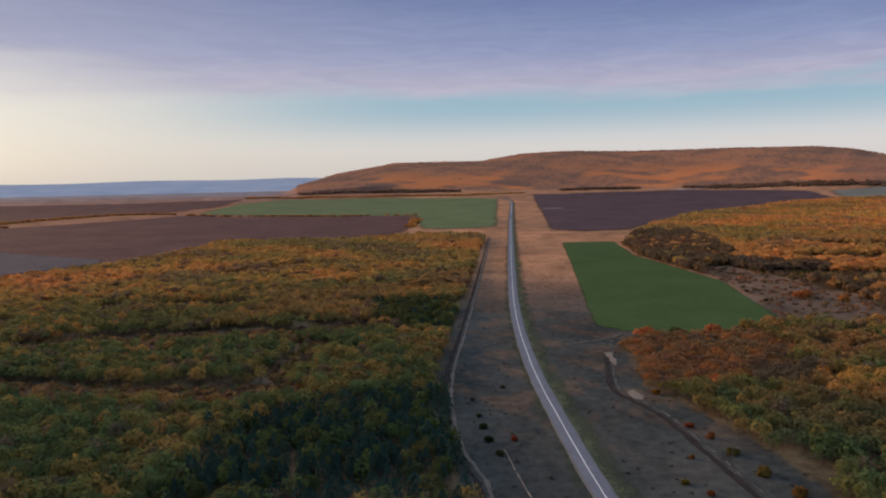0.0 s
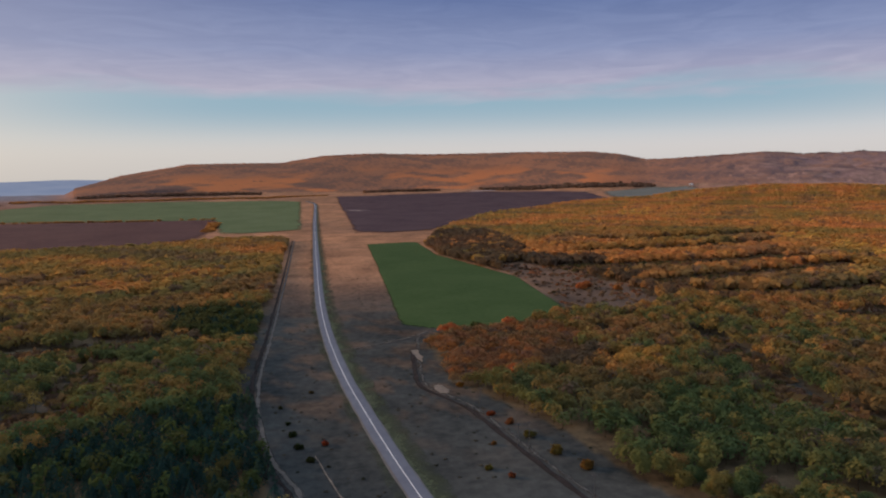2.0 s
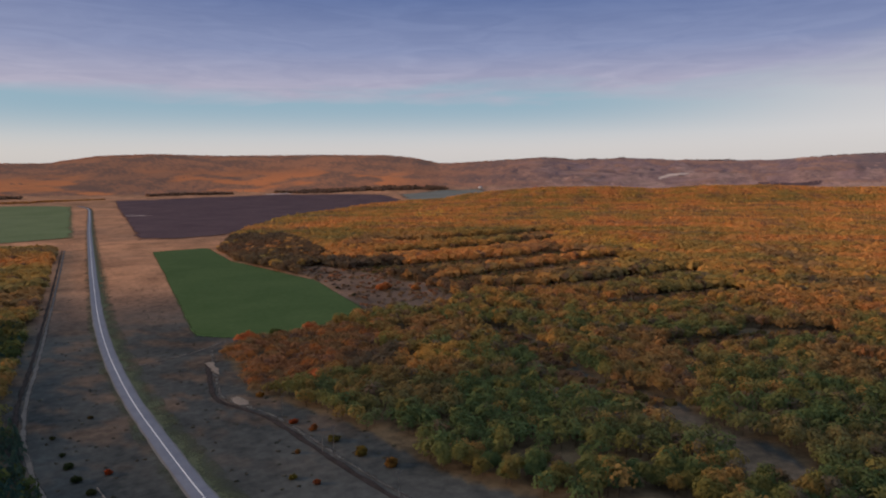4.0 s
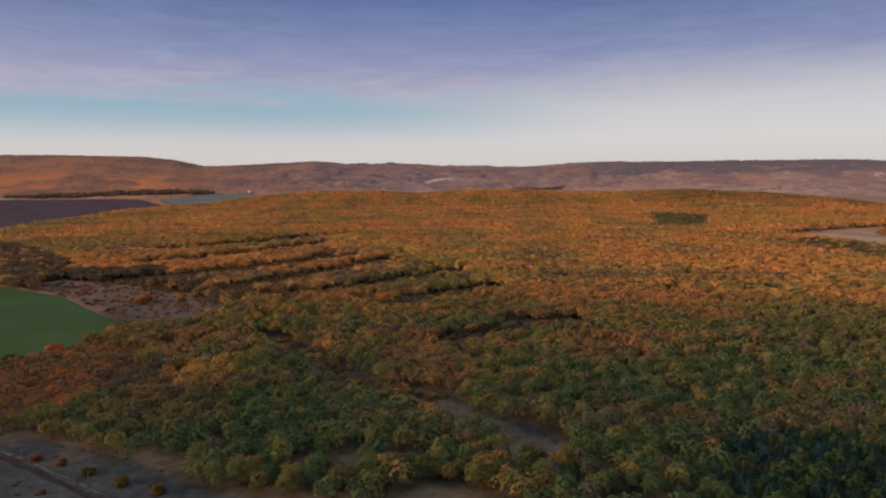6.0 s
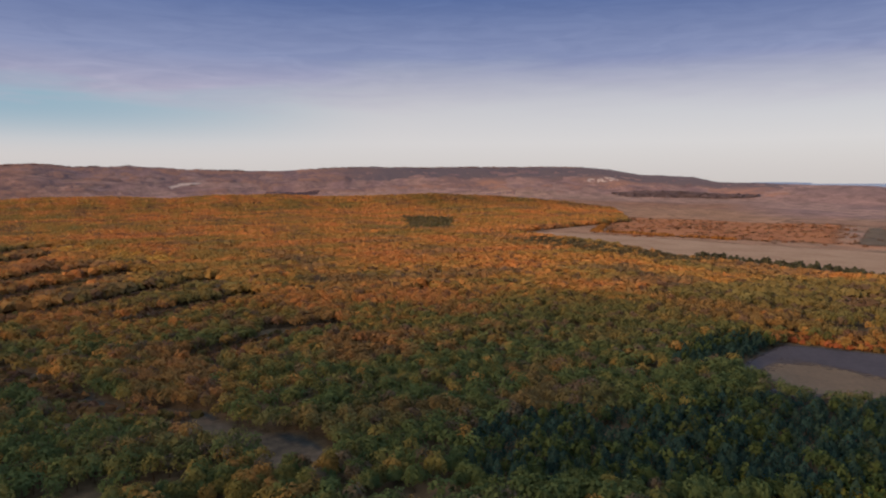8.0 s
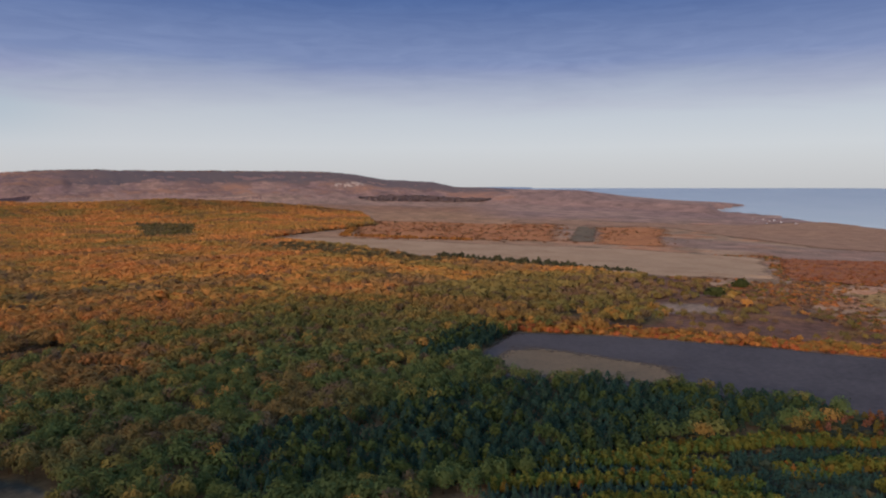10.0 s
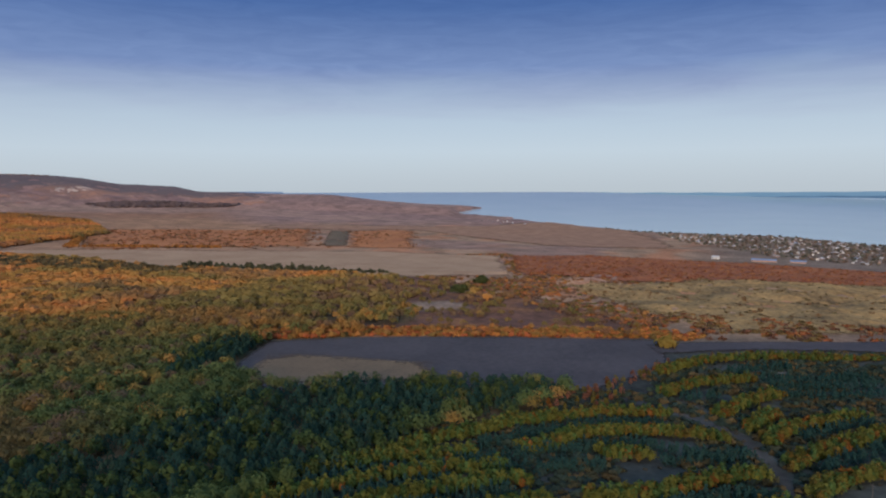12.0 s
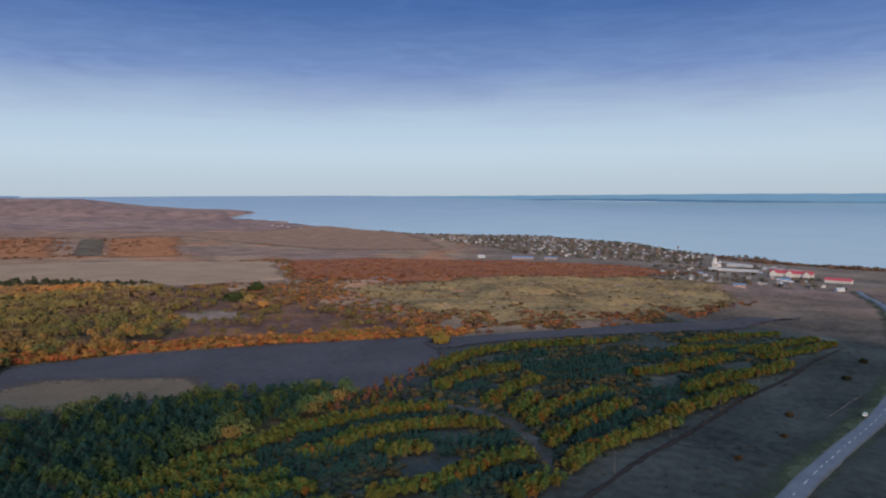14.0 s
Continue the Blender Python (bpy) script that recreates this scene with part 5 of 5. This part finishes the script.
    rings = [[bm.verts.new((cx + r * math.cos(k * 6.2832 / sides), cy + r * math.sin(k * 6.2832 / sides), z)) for k in range(sides)] for r, z in profile]
    for a, b in zip(rings, rings[1:]):
        for k in range(sides):
            bm.faces.new((a[k], a[(k + 1) % sides], b[(k + 1) % sides], b[k]))
    bm.faces.new(rings[-1])
    bm.faces.new(rings[0][::-1])


def gable_walls(length, depth, eave, ridge, name="wall", mat=None):
    bm = bmesh.new()
    h, d = length / 2, depth / 2
    ends = []
    for x in (-h, h):
        ends.append([bm.verts.new(p) for p in ((x, -d, -1.0), (x, d, -1.0), (x, d, eave), (x, 0, ridge), (x, -d, eave))])
    bm.faces.new(ends[0][::-1])
    bm.faces.new(ends[1])
    for k in range(5):
        bm.faces.new((ends[0][k], ends[0][(k + 1) % 5], ends[1][(k + 1) % 5], ends[1][k]))
    return mesh_from(bm, name, mat)


def gable_roof(length, depth, eave, ridge, mat, over=0.5, thick=0.18):
    bm = bmesh.new()
    h, d = length / 2 + over, depth / 2 + over
    drop = (ridge - eave) * over / (depth / 2)
    for side in (-1, 1):
        low, top = [], []
        for x in (-h, h):
            for y, z in ((side * d, eave - drop), (0.0, ridge)):
                low.append(bm.verts.new((x, y, z + 0.02)))
                top.append(bm.verts.new((x, y, z + 0.02 + thick)))
        for q in (low, top):
            bm.faces.new((q[0], q[1], q[3], q[2]))
        for i, j in ((0, 1), (1, 3), (3, 2), (2, 0)):
            bm.faces.new((low[i], low[j], top[j], top[i]))
    return mesh_from(bm, "roof", mat)


def window_mesh(w=0.9, h=1.2):
    bm = bmesh.new()
    block(bm, -w / 2, w / 2, -0.05, 0.05, 0, h)
    return mesh_from(bm, "window", GLASS)


WINDOW = window_mesh()


def house_kit(length, depth, eave, ridge, wall_mat, roof_mat):
    bm = bmesh.new()
    block(bm, -0.3, 0.3, -0.3, 0.3, ridge - 0.8, ridge + 0.7)
    return dict(wall=gable_walls(length, depth, eave, ridge, mat=wall_mat), roof=gable_roof(length, depth, eave, ridge, roof_mat), chimney=mesh_from(bm, "chimney", BRICK), size=(length, depth, eave))


WALL_WORDS = {PLASTER: "white plastered", TIMBER: "brown timber", BRICK: "pale brick"}
ROOF_WORDS = {TIN: "pale grey tin", SLATE: "grey slate", RED_ROOF: "red tin", BLUE_ROOF: "blue tin", BROWN_ROOF: "brown"}
KITS = [(house_kit(l * 0.6, d * 0.6, e * 0.6, r * 0.58, w, f), w, f) for l, d, e, r, w, f in (
    (10, 8, 3.0, 5.8, PLASTER, TIN), (9, 7, 2.8, 5.6, TIMBER, SLATE), (11, 8.5, 3.4, 6.4, BRICK, TIN), (9, 8, 3.2, 6.4, PLASTER, SLATE), (10, 9, 5.2, 8.4, PLASTER, SLATE),
    (10, 8, 3.2, 6.2, BRICK, SLATE), (12, 8, 3.0, 5.6, PLASTER, BLUE_ROOF), (7, 5, 2.4, 4.0, TIMBER, TIN))]


def house(x, y, turn, kit, where="by the lake"):
    parts, wall_mat, roof_mat = kit
    z = float(height(np.array([x]), np.array([y]))[0])
    ob = new("house")
    ob.matrix_world = pose(x, y, z, 0, 0, turn)
    tagged(ob, f"{WALL_WORDS[wall_mat]} house with {ROOF_WORDS[roof_mat]} roof {where}", "house", "village houses")
    length, depth, eave = parts["size"]
    wall = part("wall", parts["wall"], ob)
    roof = part("roof", parts["roof"], ob)
    part("chimney", parts["chimney"], roof, at=pose(length * 0.2, 0.4, 0))
    for k in (-0.25, 0.25):
        for side in (-1, 1):
            part("window", WINDOW, wall, at=pose(length * k, side * depth / 2, 1.0))
    return ob


VILLAGE = [(2050, -1650), (1493, -1360), (1052, -1226), (837, -1251), (669, -1293), (880, -1640), (1150, -1830), (1419, -1760), (1800, -1700)]
place = np.random.RandomState(5)
x, y = scatter((640, -1900, 2100, -1200), 23.5, place)
az, r = np.degrees(np.arctan2(x, y)), np.hypot(x, y)
keep = inside(VILLAGE, x, y) & (r < np.interp(az, SHORE_AZ, SHORE_R) - 70) & (place.rand(len(x)) < 0.42 + 0.3 * (patches(x, y, 60, 3.0) > 0.5))
spots = [(a, b) for a, b in zip(x[keep], y[keep])]
x, y = scatter((290, -1330, 660, -900), 30.0, place)
keep = (place.rand(len(x)) < 0.5) & (np.abs(x - 520 - (y + 1100) * -0.55) < 130)
busy = [(640, -1270), (460, -1185), (375, -1140), (577, -1213)]
spots += [(a, b) for a, b in zip(x[keep], y[keep]) if min(math.hypot(a - p, b - q) for p, q in busy) > 48 and a > 318 - (b + 983) * 0.35]
spots = [(3062, -1472), (2573, -1271), (2597, -1318), (2431, -1252), (2531, -1326), (2387, -1272), (2441, -1320), (2346, -1293), (2737, -1539), (2269, -1304), (2637, -1552), (2369, -1211), (2309, -1221)] + spots
for x0, y0 in spots[:372]:
    house(x0, y0, place.choice([25, 115]) + place.uniform(-8, 8), KITS[place.choice(8, p=[0.24, 0.16, 0.14, 0.14, 0.06, 0.07, 0.05, 0.14])])
gx, gy = scatter((280, -1950, 2150, -880), 17.0, place)
r = np.hypot(gx, gy)
az = np.degrees(np.arctan2(gx, gy)) % 360
hamlet = (np.abs(gx - 520 - (gy + 1100) * -0.55) < 150) & (gy > -1340) & (gy < -880) & (gx > 318 - (gy + 983) * 0.35)
keep = ((inside(VILLAGE, gx, gy) & (place.rand(len(gx)) < 0.72)) | (hamlet & (place.rand(len(gx)) < 0.3))) & (r < np.interp(az, SHORE_AZ, SHORE_R) - 45)
shore = (r > np.interp(az, SHORE_AZ, SHORE_R) - 75) & (r < np.interp(az, SHORE_AZ, SHORE_R) - 42) & (az > 126) & (az < 165)
keep |= shore & (place.rand(len(gx)) < 0.5)
for bx, by in busy:
    keep &= np.hypot(gx - bx, gy - by) > 40
scrub("garden_trees", gx[keep], gy[keep], 8.0, (3.0, 6.5), 12, [(0.17, 0.165, 0.15), (0.20, 0.175, 0.155), (0.15, 0.155, 0.13), (0.22, 0.17, 0.14)], "dusky garden trees between the village houses", "trees")


def church(x, y, turn):
    z = float(height(np.array([x]), np.array([y]))[0])
    ob = new("church")
    ob.matrix_world = pose(x, y, z, 0, 0, turn)
    tagged(ob, "white plastered church with tall domed drum and low bell tower", "church")
    nave = part("nave", gable_walls(12, 10, 6.5, 9, "nave", PLASTER), ob, "white plastered nave")
    part("roof", gable_roof(12, 10, 6.5, 9, TIN, 0.4), ob, "grey tin roof")
    for k in (-4.5, -1.5, 1.5, 4.5):
        for side in (-1, 1):
            part("window", window_mesh(1.0, 3.2), nave, at=pose(k, side * 5.0, 3.0))
    bm = bmesh.new()
    block(bm, -2.4, 2.4, -2.4, 2.4, 0, 5)
    block(bm, -2.0, 2.0, -2.0, 2.0, 5, 9)
    block(bm, -2.6, 2.6, -2.6, 2.6, 4.8, 5.1)
    block(bm, -2.3, 2.3, -2.3, 2.3, 8.9, 9.2)
    tower = part("bell_tower", mesh_from(bm, "bell_tower", PLASTER), ob, "low square white bell tower", at=pose(-7.9, 0, 0))
    for side in (-1, 1):
        part("belfry_opening", window_mesh(1.5, 2.8), tower, at=pose(0, side * 2.02, 5.6))
    bm = bmesh.new()
    lathe(bm, [(2.2, 9.2), (1.3, 10.4), (0.5, 12.0), (0.12, 13.4)], 8)
    part("spire", mesh_from(bm, "spire", TIN), tower, "grey tin spire")
    bm = bmesh.new()
    lathe(bm, [(4.6, 6.0), (4.6, 11.5), (4.9, 11.5), (4.9, 11.9), (3.6, 12.1), (3.6, 16.4), (3.9, 16.4), (3.9, 16.8)], 12)
    drum = part("drum", mesh_from(bm, "drum", PLASTER), ob, "white round drum", at=pose(1.5, 0, 0))
    bm = bmesh.new()
    lathe(bm, [(3.3, 16.8), (3.7, 17.9), (3.2, 19.2), (1.9, 20.6), (0.6, 21.6), (0.2, 22.8)], 12)
    part("dome", mesh_from(bm, "dome", SLATE), drum, "dark onion dome")
    bm = bmesh.new()
    block(bm, -0.12, 0.12, -0.12, 0.12, 22.6, 25.0)
    block(bm, -0.12, 0.12, -0.6, 0.6, 23.8, 24.1)
    part("cross", mesh_from(bm, "cross", GOLD), drum, "small gold cross")


church(640, -1272, 30)


def long_building(name, x, y, turn, length, depth, eave, ridge, wall_mat, roof_mat, label, category, bays=6, wings=()):
    z = float(height(np.array([x]), np.array([y]))[0])
    ob = new(name)
    ob.matrix_world = pose(x, y, z, 0, 0, turn)
    tagged(ob, label, category)
    wall = part("wall", gable_walls(length, depth, eave, ridge, mat=wall_mat), ob)
    part("roof", gable_roof(length, depth, eave, ridge, roof_mat), ob)
    for k in range(bays):
        for side in (-1, 1):
            part("window", WINDOW, wall, at=pose(length * ((k + 0.5) / bays - 0.5), side * depth / 2, 1.2))
    for off in wings:
        wing = part("wing", gable_walls(depth * 1.5, depth * 0.8, eave, ridge + 0.4, "wing", wall_mat), ob, at=pose(off, 0, 0, 0, 0, 90))
        part("wing_roof", gable_roof(depth * 1.5, depth * 0.8, eave, ridge + 0.4, roof_mat), wing)
    return ob


long_building("school", 466, -1190, 12, 66, 13, 6.0, 10.5, PLASTER, RED_ROOF, "long white building with red gabled roof and wings", "building", 12, (-24, 2, 26))
long_building("barn", 374, -1130, 6, 36, 11, 4.2, 7.5, PLASTER, RED_ROOF, "long white hall with red tin roof", "building", 8)
long_building("barn", 577, -1214, 14, 84, 6, 2.8, 4.2, PLASTER, TIN, "very long low white shed with tin roof", "shed", 14)
long_building("barn", 1010, -1130, 36, 46, 12, 3.4, 5.6, BRICK, BLUE_ROOF, "long farm building with blue tin roof", "barn", 10)
long_building("barn", 962, -1168, 36, 28, 10, 3.2, 5.2, BRICK, BLUE_ROOF, "farm building with blue tin roof", "barn", 6)
long_building("barn", 1921, 2645, 30, 20, 12, 5.0, 8.0, PLASTER, TIN, "lone white barn under the far hills", "barn", 3)
long_building("shed", 1092, -1084, 20, 14, 9, 4.5, 6.8, PLASTER, TIN, "lone white shed beside the heath", "shed", 2)
long_building("shed", 610, -1310, 14, 46, 7, 3.0, 4.6, PLASTER, TIN, "low white shed behind the church", "shed", 8)
long_building("shed", 372, -800, 20, 13, 6, 2.4, 3.8, BRICK, BLUE_ROOF, "small shed with pale blue tin roof", "shed", 2)
long_building("shed", 424, -1062, 20, 12, 9, 4.0, 6.4, PLASTER, BLUE_ROOF, "white cottage with blue tin roof", "shed", 2)
long_building("shed", 308, -935, 60, 11, 6, 2.6, 4.2, PLASTER, TIN, "white roadside shed with tin roof", "shed", 2)


def long_wall(x0, y0, x1, y1, label):
    n = int(math.hypot(x1 - x0, y1 - y0) / 6)
    bm = bmesh.new()
    for k in range(n):
        a, b = k / n, (k + 0.96) / n
        xs = [x0 + (x1 - x0) * s for s in (a, b)]
        ys = [y0 + (y1 - y0) * s for s in (a, b)]
        zs = height(np.array(xs), np.array(ys))
        dx, dy = (y1 - y0), -(x1 - x0)
        d = 0.15 / math.hypot(dx, dy)
        v = [bm.verts.new((xs[i] + dx * d * s, ys[i] + dy * d * s, zs[i] + h)) for h in (-0.5, 2.2) for i, s in ((0, -1), (1, -1), (1, 1), (0, 1))]
        for q in ((3, 2, 1, 0), (4, 5, 6, 7), (0, 1, 5, 4), (1, 2, 6, 5), (2, 3, 7, 6), (3, 0, 4, 7)):
            bm.faces.new([v[i] for i in q])
    tagged(new("boundary_wall", mesh_from(bm, "boundary_wall", PLASTER)), label, "wall")


long_wall(679, -1371, 581, -1335, "white plastered boundary wall behind the church")
long_wall(572, -1326, 478, -1292, "long pale boundary wall towards the lake")
tower_z = float(height(np.array([854.0]), np.array([-1510.0]))[0])
water_tower = new("water_tower")
water_tower.matrix_world = pose(854, -1510, tower_z)
tagged(water_tower, "dark slim water tower above the village roofs", "water tower")
bm = bmesh.new()
lathe(bm, [(1.0, -1), (0.9, 11), (0.9, 11.2)], 10)
part("shaft", mesh_from(bm, "shaft", BROWN_ROOF), water_tower)
bm = bmesh.new()
lathe(bm, [(0.9, 11.2), (1.9, 12.4), (1.9, 16.0), (0.3, 17.2)], 12)
part("tank", mesh_from(bm, "tank", BROWN_ROOF), water_tower, "dark rusty tank")

# ---- the road's line, poles, car, bushes ----
SOUTH = [k for k in range(len(ROAD)) if ROAD[k][1] < -180]
ribbon("centre_line", ROAD[SOUTH[-1] + 6:], -0.17, 0.17, LINE, 0.56, "", "", parent=road)
dash_line = spline([tuple(p) for p in ROAD[SOUTH]], 8.0)
for k in range(0, len(dash_line) - 1):
    a, b = dash_line[k], dash_line[k] + (dash_line[k + 1] - dash_line[k]) * 0.36
    if a[1] < -380:
        continue
    ribbon("dash", np.array([a, (a + b) / 2, b]), -0.12, 0.12, LINE, 0.56, "", "", parent=road)
far_south = [k for k in SOUTH if ROAD[k][1] < -385]
ribbon("centre_line", ROAD[far_south], -0.11, 0.11, LINE, 0.56, "", "", parent=road)
ribbon("pale_rut", spline([(22, 253), (24, 235), (27, 214), (32, 185)], 4.0), -0.5, 0.5, SAND, 0.2, "short pale strip of bare concrete in the grass", "track", 0.15, 8)
ribbon("pale_rut", spline([(115, -340), (116, -365), (117, -392)], 4.0), -0.4, 0.4, SAND, 0.2, "short pale rut beside the road", "track", 0.15, 9)
ribbon("driveway", spline([(52, 408), (73, 414), (97, 425), (114, 439)], 4.0), -1.1, 1.1, TRACK, 0.22, "pale dirt driveway from the road to the field", "track", 0.5, 10)
draped("sand_bank", [(92, 396), (97, 394), (96, 376), (93, 364), (91, 372), (92, 384)], SAND, 0.3, 4, "bare sandy bank beside the dirt track", "sand", 1.0)
draped("sand_bank", [(86, 322), (90, 324), (94, 314), (91, 307), (87, 311)], SAND, 0.3, 4, "small bare sandy patch beside the dirt track", "sand", 1.0)


def utility_pole():
    ob = new("utility_pole")
    bm = bmesh.new()
    lathe(bm, [(0.13, -0.5), (0.11, 6.0), (0.08, 9.6)], 8)
    part("post", mesh_from(bm, "post", POLE), ob)
    bm = bmesh.new()
    block(bm, -1.1, 1.1, -0.06, 0.06, 8.7, 8.85)
    arm = part("crossarm", mesh_from(bm, "crossarm", POLE), ob, "grey timber crossarm")
    for k in (-0.95, 0.0, 0.95):
        bm = bmesh.new()
        lathe(bm, [(0.04, 8.85), (0.06, 8.95), (0.04, 9.08)], 6, cx=k)
        part("insulator", mesh_from(bm, "insulator", POLE), arm)
    return tagged(ob, "slim weathered timber power pole beside the firebreak", "power pole", "power poles")


first_pole = utility_pole()
POLES = [(104, 189), (103, 239), (99, 285), (112, 138), (118, 90), (125, 30), (131, -30), (137, -90), (141, -150), (144, -213), (150, -263), (153, -313), (157, -363), (160, -413), (163, -463), (98, 238)]
for k, (px, py) in enumerate(POLES):
    m = pose(px, py, float(height(np.array([float(px)]), np.array([float(py)]))[0]), 0, 0, -8)
    if k:
        copy_thing(first_pole, m)
    else:
        first_pole.matrix_world = m


def car(x, y, turn):
    ob = new("car")
    ob.matrix_world = pose(x, y, float(height(np.array([x]), np.array([y]))[0]) + 0.53, 0, 0, turn)
    tagged(ob, "small white hatchback car driving on the road", "car")
    bm = bmesh.new()
    side = [(-2.05, 0.3), (2.05, 0.3), (2.1, 0.75), (1.1, 0.92), (0.55, 1.42), (-1.2, 1.45), (-1.95, 0.98), (-2.1, 0.6)]
    rows = [[bm.verts.new((px, w * (0.86 if pz > 1.2 else 1.0), pz)) for px, pz in side] for w in (-0.82, 0.82)]
    n = len(side)
    bm.faces.new(rows[0])
    bm.faces.new(rows[1][::-1])
    for k in range(n):
        bm.faces.new((rows[0][k], rows[1][k], rows[1][(k + 1) % n], rows[0][(k + 1) % n]))
    bmesh.ops.bevel(bm, geom=bm.edges[:], offset=0.07, segments=2, affect="EDGES")
    body = part("body", mesh_from(bm, "body", CAR_PAINT), ob, "white painted body")
    for name, x0, x1, z0, z1 in (("windscreen", 1.06, 0.60, 0.96, 1.38), ("rear_window", -1.86, -1.26, 1.05, 1.40)):
        bm = bmesh.new()
        bm.faces.new([bm.verts.new(p) for p in ((x0 + 0.03, -0.68, z0 + 0.03), (x0 + 0.03, 0.68, z0 + 0.03), (x1 + 0.03, 0.6, z1 + 0.03), (x1 + 0.03, -0.6, z1 + 0.03))])
        part(name, mesh_from(bm, name, GLASS), body)
    for w in (-1, 1):
        bm = bmesh.new()
        bm.faces.new([bm.verts.new((px, w * pw, pz)) for px, pw, pz in ((0.9, 0.835, 0.95), (0.5, 0.75, 1.36), (-1.1, 0.75, 1.38), (-1.6, 0.835, 1.0))])
        part("side_window", mesh_from(bm, "side_window", GLASS), body)
        for at in (-1.3, 1.3):
            bm = bmesh.new()
            lathe(bm, [(0.18, -0.1), (0.31, -0.1), (0.31, 0.1), (0.18, 0.1)], 14)
            part("wheel", mesh_from(bm, "wheel", RUBBER), ob, at=pose(at, w * 0.76, 0.31, 90, 0, 0))


car(104.0, -356.0, -82)


def bush(x, y, size, colour, label, seed):
    rng = np.random.RandomState(seed)
    ob = new("bush")
    ob.matrix_world = pose(x, y, float(height(np.array([float(x)]), np.array([float(y)]))[0]))
    tagged(ob, label, "bush", "bushes by the road")
    size = size * (0.75 if size < 3.8 else 1.0)
    lobes = [(rng.uniform(-0.5, 0.5) * size, rng.uniform(-0.5, 0.5) * size, 0.0, size * rng.uniform(0.4, 0.65), size * rng.uniform(0.7, 1.1)) for _ in range(4)]
    clumps = [crowns(np.array([[a, b, c]]), np.array([w]), np.array([t]), np.array([False]), 70, rng) for a, b, c, w, t in lobes]
    v, nrm = np.concatenate([c[0] for c in clumps]), np.concatenate([c[1] for c in clumps])
    leaves = part("foliage", mesh_of("foliage", v, np.arange(len(v)).reshape(-1, 3), LEAF_NEAR, normals=nrm), ob)
    leaves.color = (*(c * (0.52 if size < 3.8 else 1.0) for c in colour), 1)
    sv, sf = stems(np.array([[0, 0, -0.2], [0.2, 0.1, -0.2], [-0.15, 0.2, -0.2]]), np.array([[0.1, 0, size * 0.6], [size * 0.4, 0.2, size * 0.5], [-size * 0.4, 0.3, size * 0.5]]), np.array([0.06, 0.05, 0.05]))
    part("stem", mesh_of("stem", sv, sf, BARK), ob)


BUSHES = [(27, 263, 2.2, (0.42, 0.08, 0.03), "small scarlet bush in the roadside grass"), (99, 318, 2.6, (0.40, 0.19, 0.04), "small orange tree by the sandy bank"), (100, 274, 2.4, (0.42, 0.10, 0.04), "low red bush beside the firebreak"),
          (80, 222, 2.2, (0.26, 0.22, 0.05), "yellow-green bush in the grass"), (237, 452, 5.0, (0.05, 0.085, 0.035), "dense dark green bush at the crop field corner"), (86, 214, 2.0, (0.34, 0.11, 0.05), "low rusty bush in the grass"),
          (90, 243, 1.8, (0.30, 0.16, 0.06), "small brown bush in the grass"), (106, 246, 3.2, (0.20, 0.17, 0.045), "young olive-green tree before the wood"), (109, 228, 3.4, (0.24, 0.18, 0.05), "young yellow-green tree before the wood"),
          (114, 212, 3.6, (0.30, 0.17, 0.05), "young golden tree before the wood"), (104, 262, 2.6, (0.36, 0.14, 0.05), "low orange bush before the wood"), (15, 276, 2.4, (0.06, 0.085, 0.035), "dark green bush beside the dirt track"),
          (17, 262, 2.8, (0.06, 0.08, 0.035), "dark green bush beside the dirt track"), (14, 290, 1.8, (0.06, 0.085, 0.035), "small dark bush beside the dirt track"), (20, 249, 2.2, (0.07, 0.085, 0.035), "dark green bush in the roadside grass"),
          (12, 312, 1.6, (0.08, 0.09, 0.04), "small dark bush beside the dirt track"), (28, 330, 1.6, (0.12, 0.10, 0.05), "small brown bush in the grass"), (120, -262, 2.0, (0.20, 0.13, 0.07), "small brown bush in the grass"),
          (118, -300, 1.8, (0.18, 0.13, 0.07), "small brown bush in the grass"), (128, -330, 2.4, (0.16, 0.12, 0.07), "dry bush in the grass"), (133, -420, 3.0, (0.07, 0.085, 0.04), "dark green bush near the road"),
          (140, -470, 3.4, (0.06, 0.075, 0.04), "dark green bush near the road"), (250, 462, 3.2, (0.05, 0.085, 0.035), "dark green bush at the crop field corner"), (258, 545, 2.6, (0.09, 0.09, 0.04), "lone dark bush on the field margin"),
          (262, 590, 2.2, (0.09, 0.09, 0.04), "lone dark bush on the field margin"), (356, -314, 8.0, (0.26, 0.21, 0.06), "tall yellow-green bush at the field corner"), (732, -361, 9.0, (0.07, 0.09, 0.04), "large dark green bush on open land"),
          (657, -300, 9.0, (0.07, 0.09, 0.04), "large dark green bush on open land"), (150, 437, 4.0, (0.08, 0.10, 0.035), "rounded green bush at the crop field edge"), (293, 557, 6.0, (0.42, 0.15, 0.05), "bright orange bush in the clearing"),
          (301, 563, 5.4, (0.42, 0.15, 0.05), "bright orange bush in the clearing"), (318, 540, 4.6, (0.40, 0.18, 0.06), "orange bush in the clearing")]
for k, item in enumerate(BUSHES):
    bush(*item, seed=60 + k)
for k, (bx, by) in enumerate([(135, 323), (282, 440), (211, 411), (331, 425), (128, 430), (172, 434)]):
    bush(bx, by, 6.5, (0.44, 0.15, 0.06), "bright red-orange young tree at the wood edge", seed=140 + k)
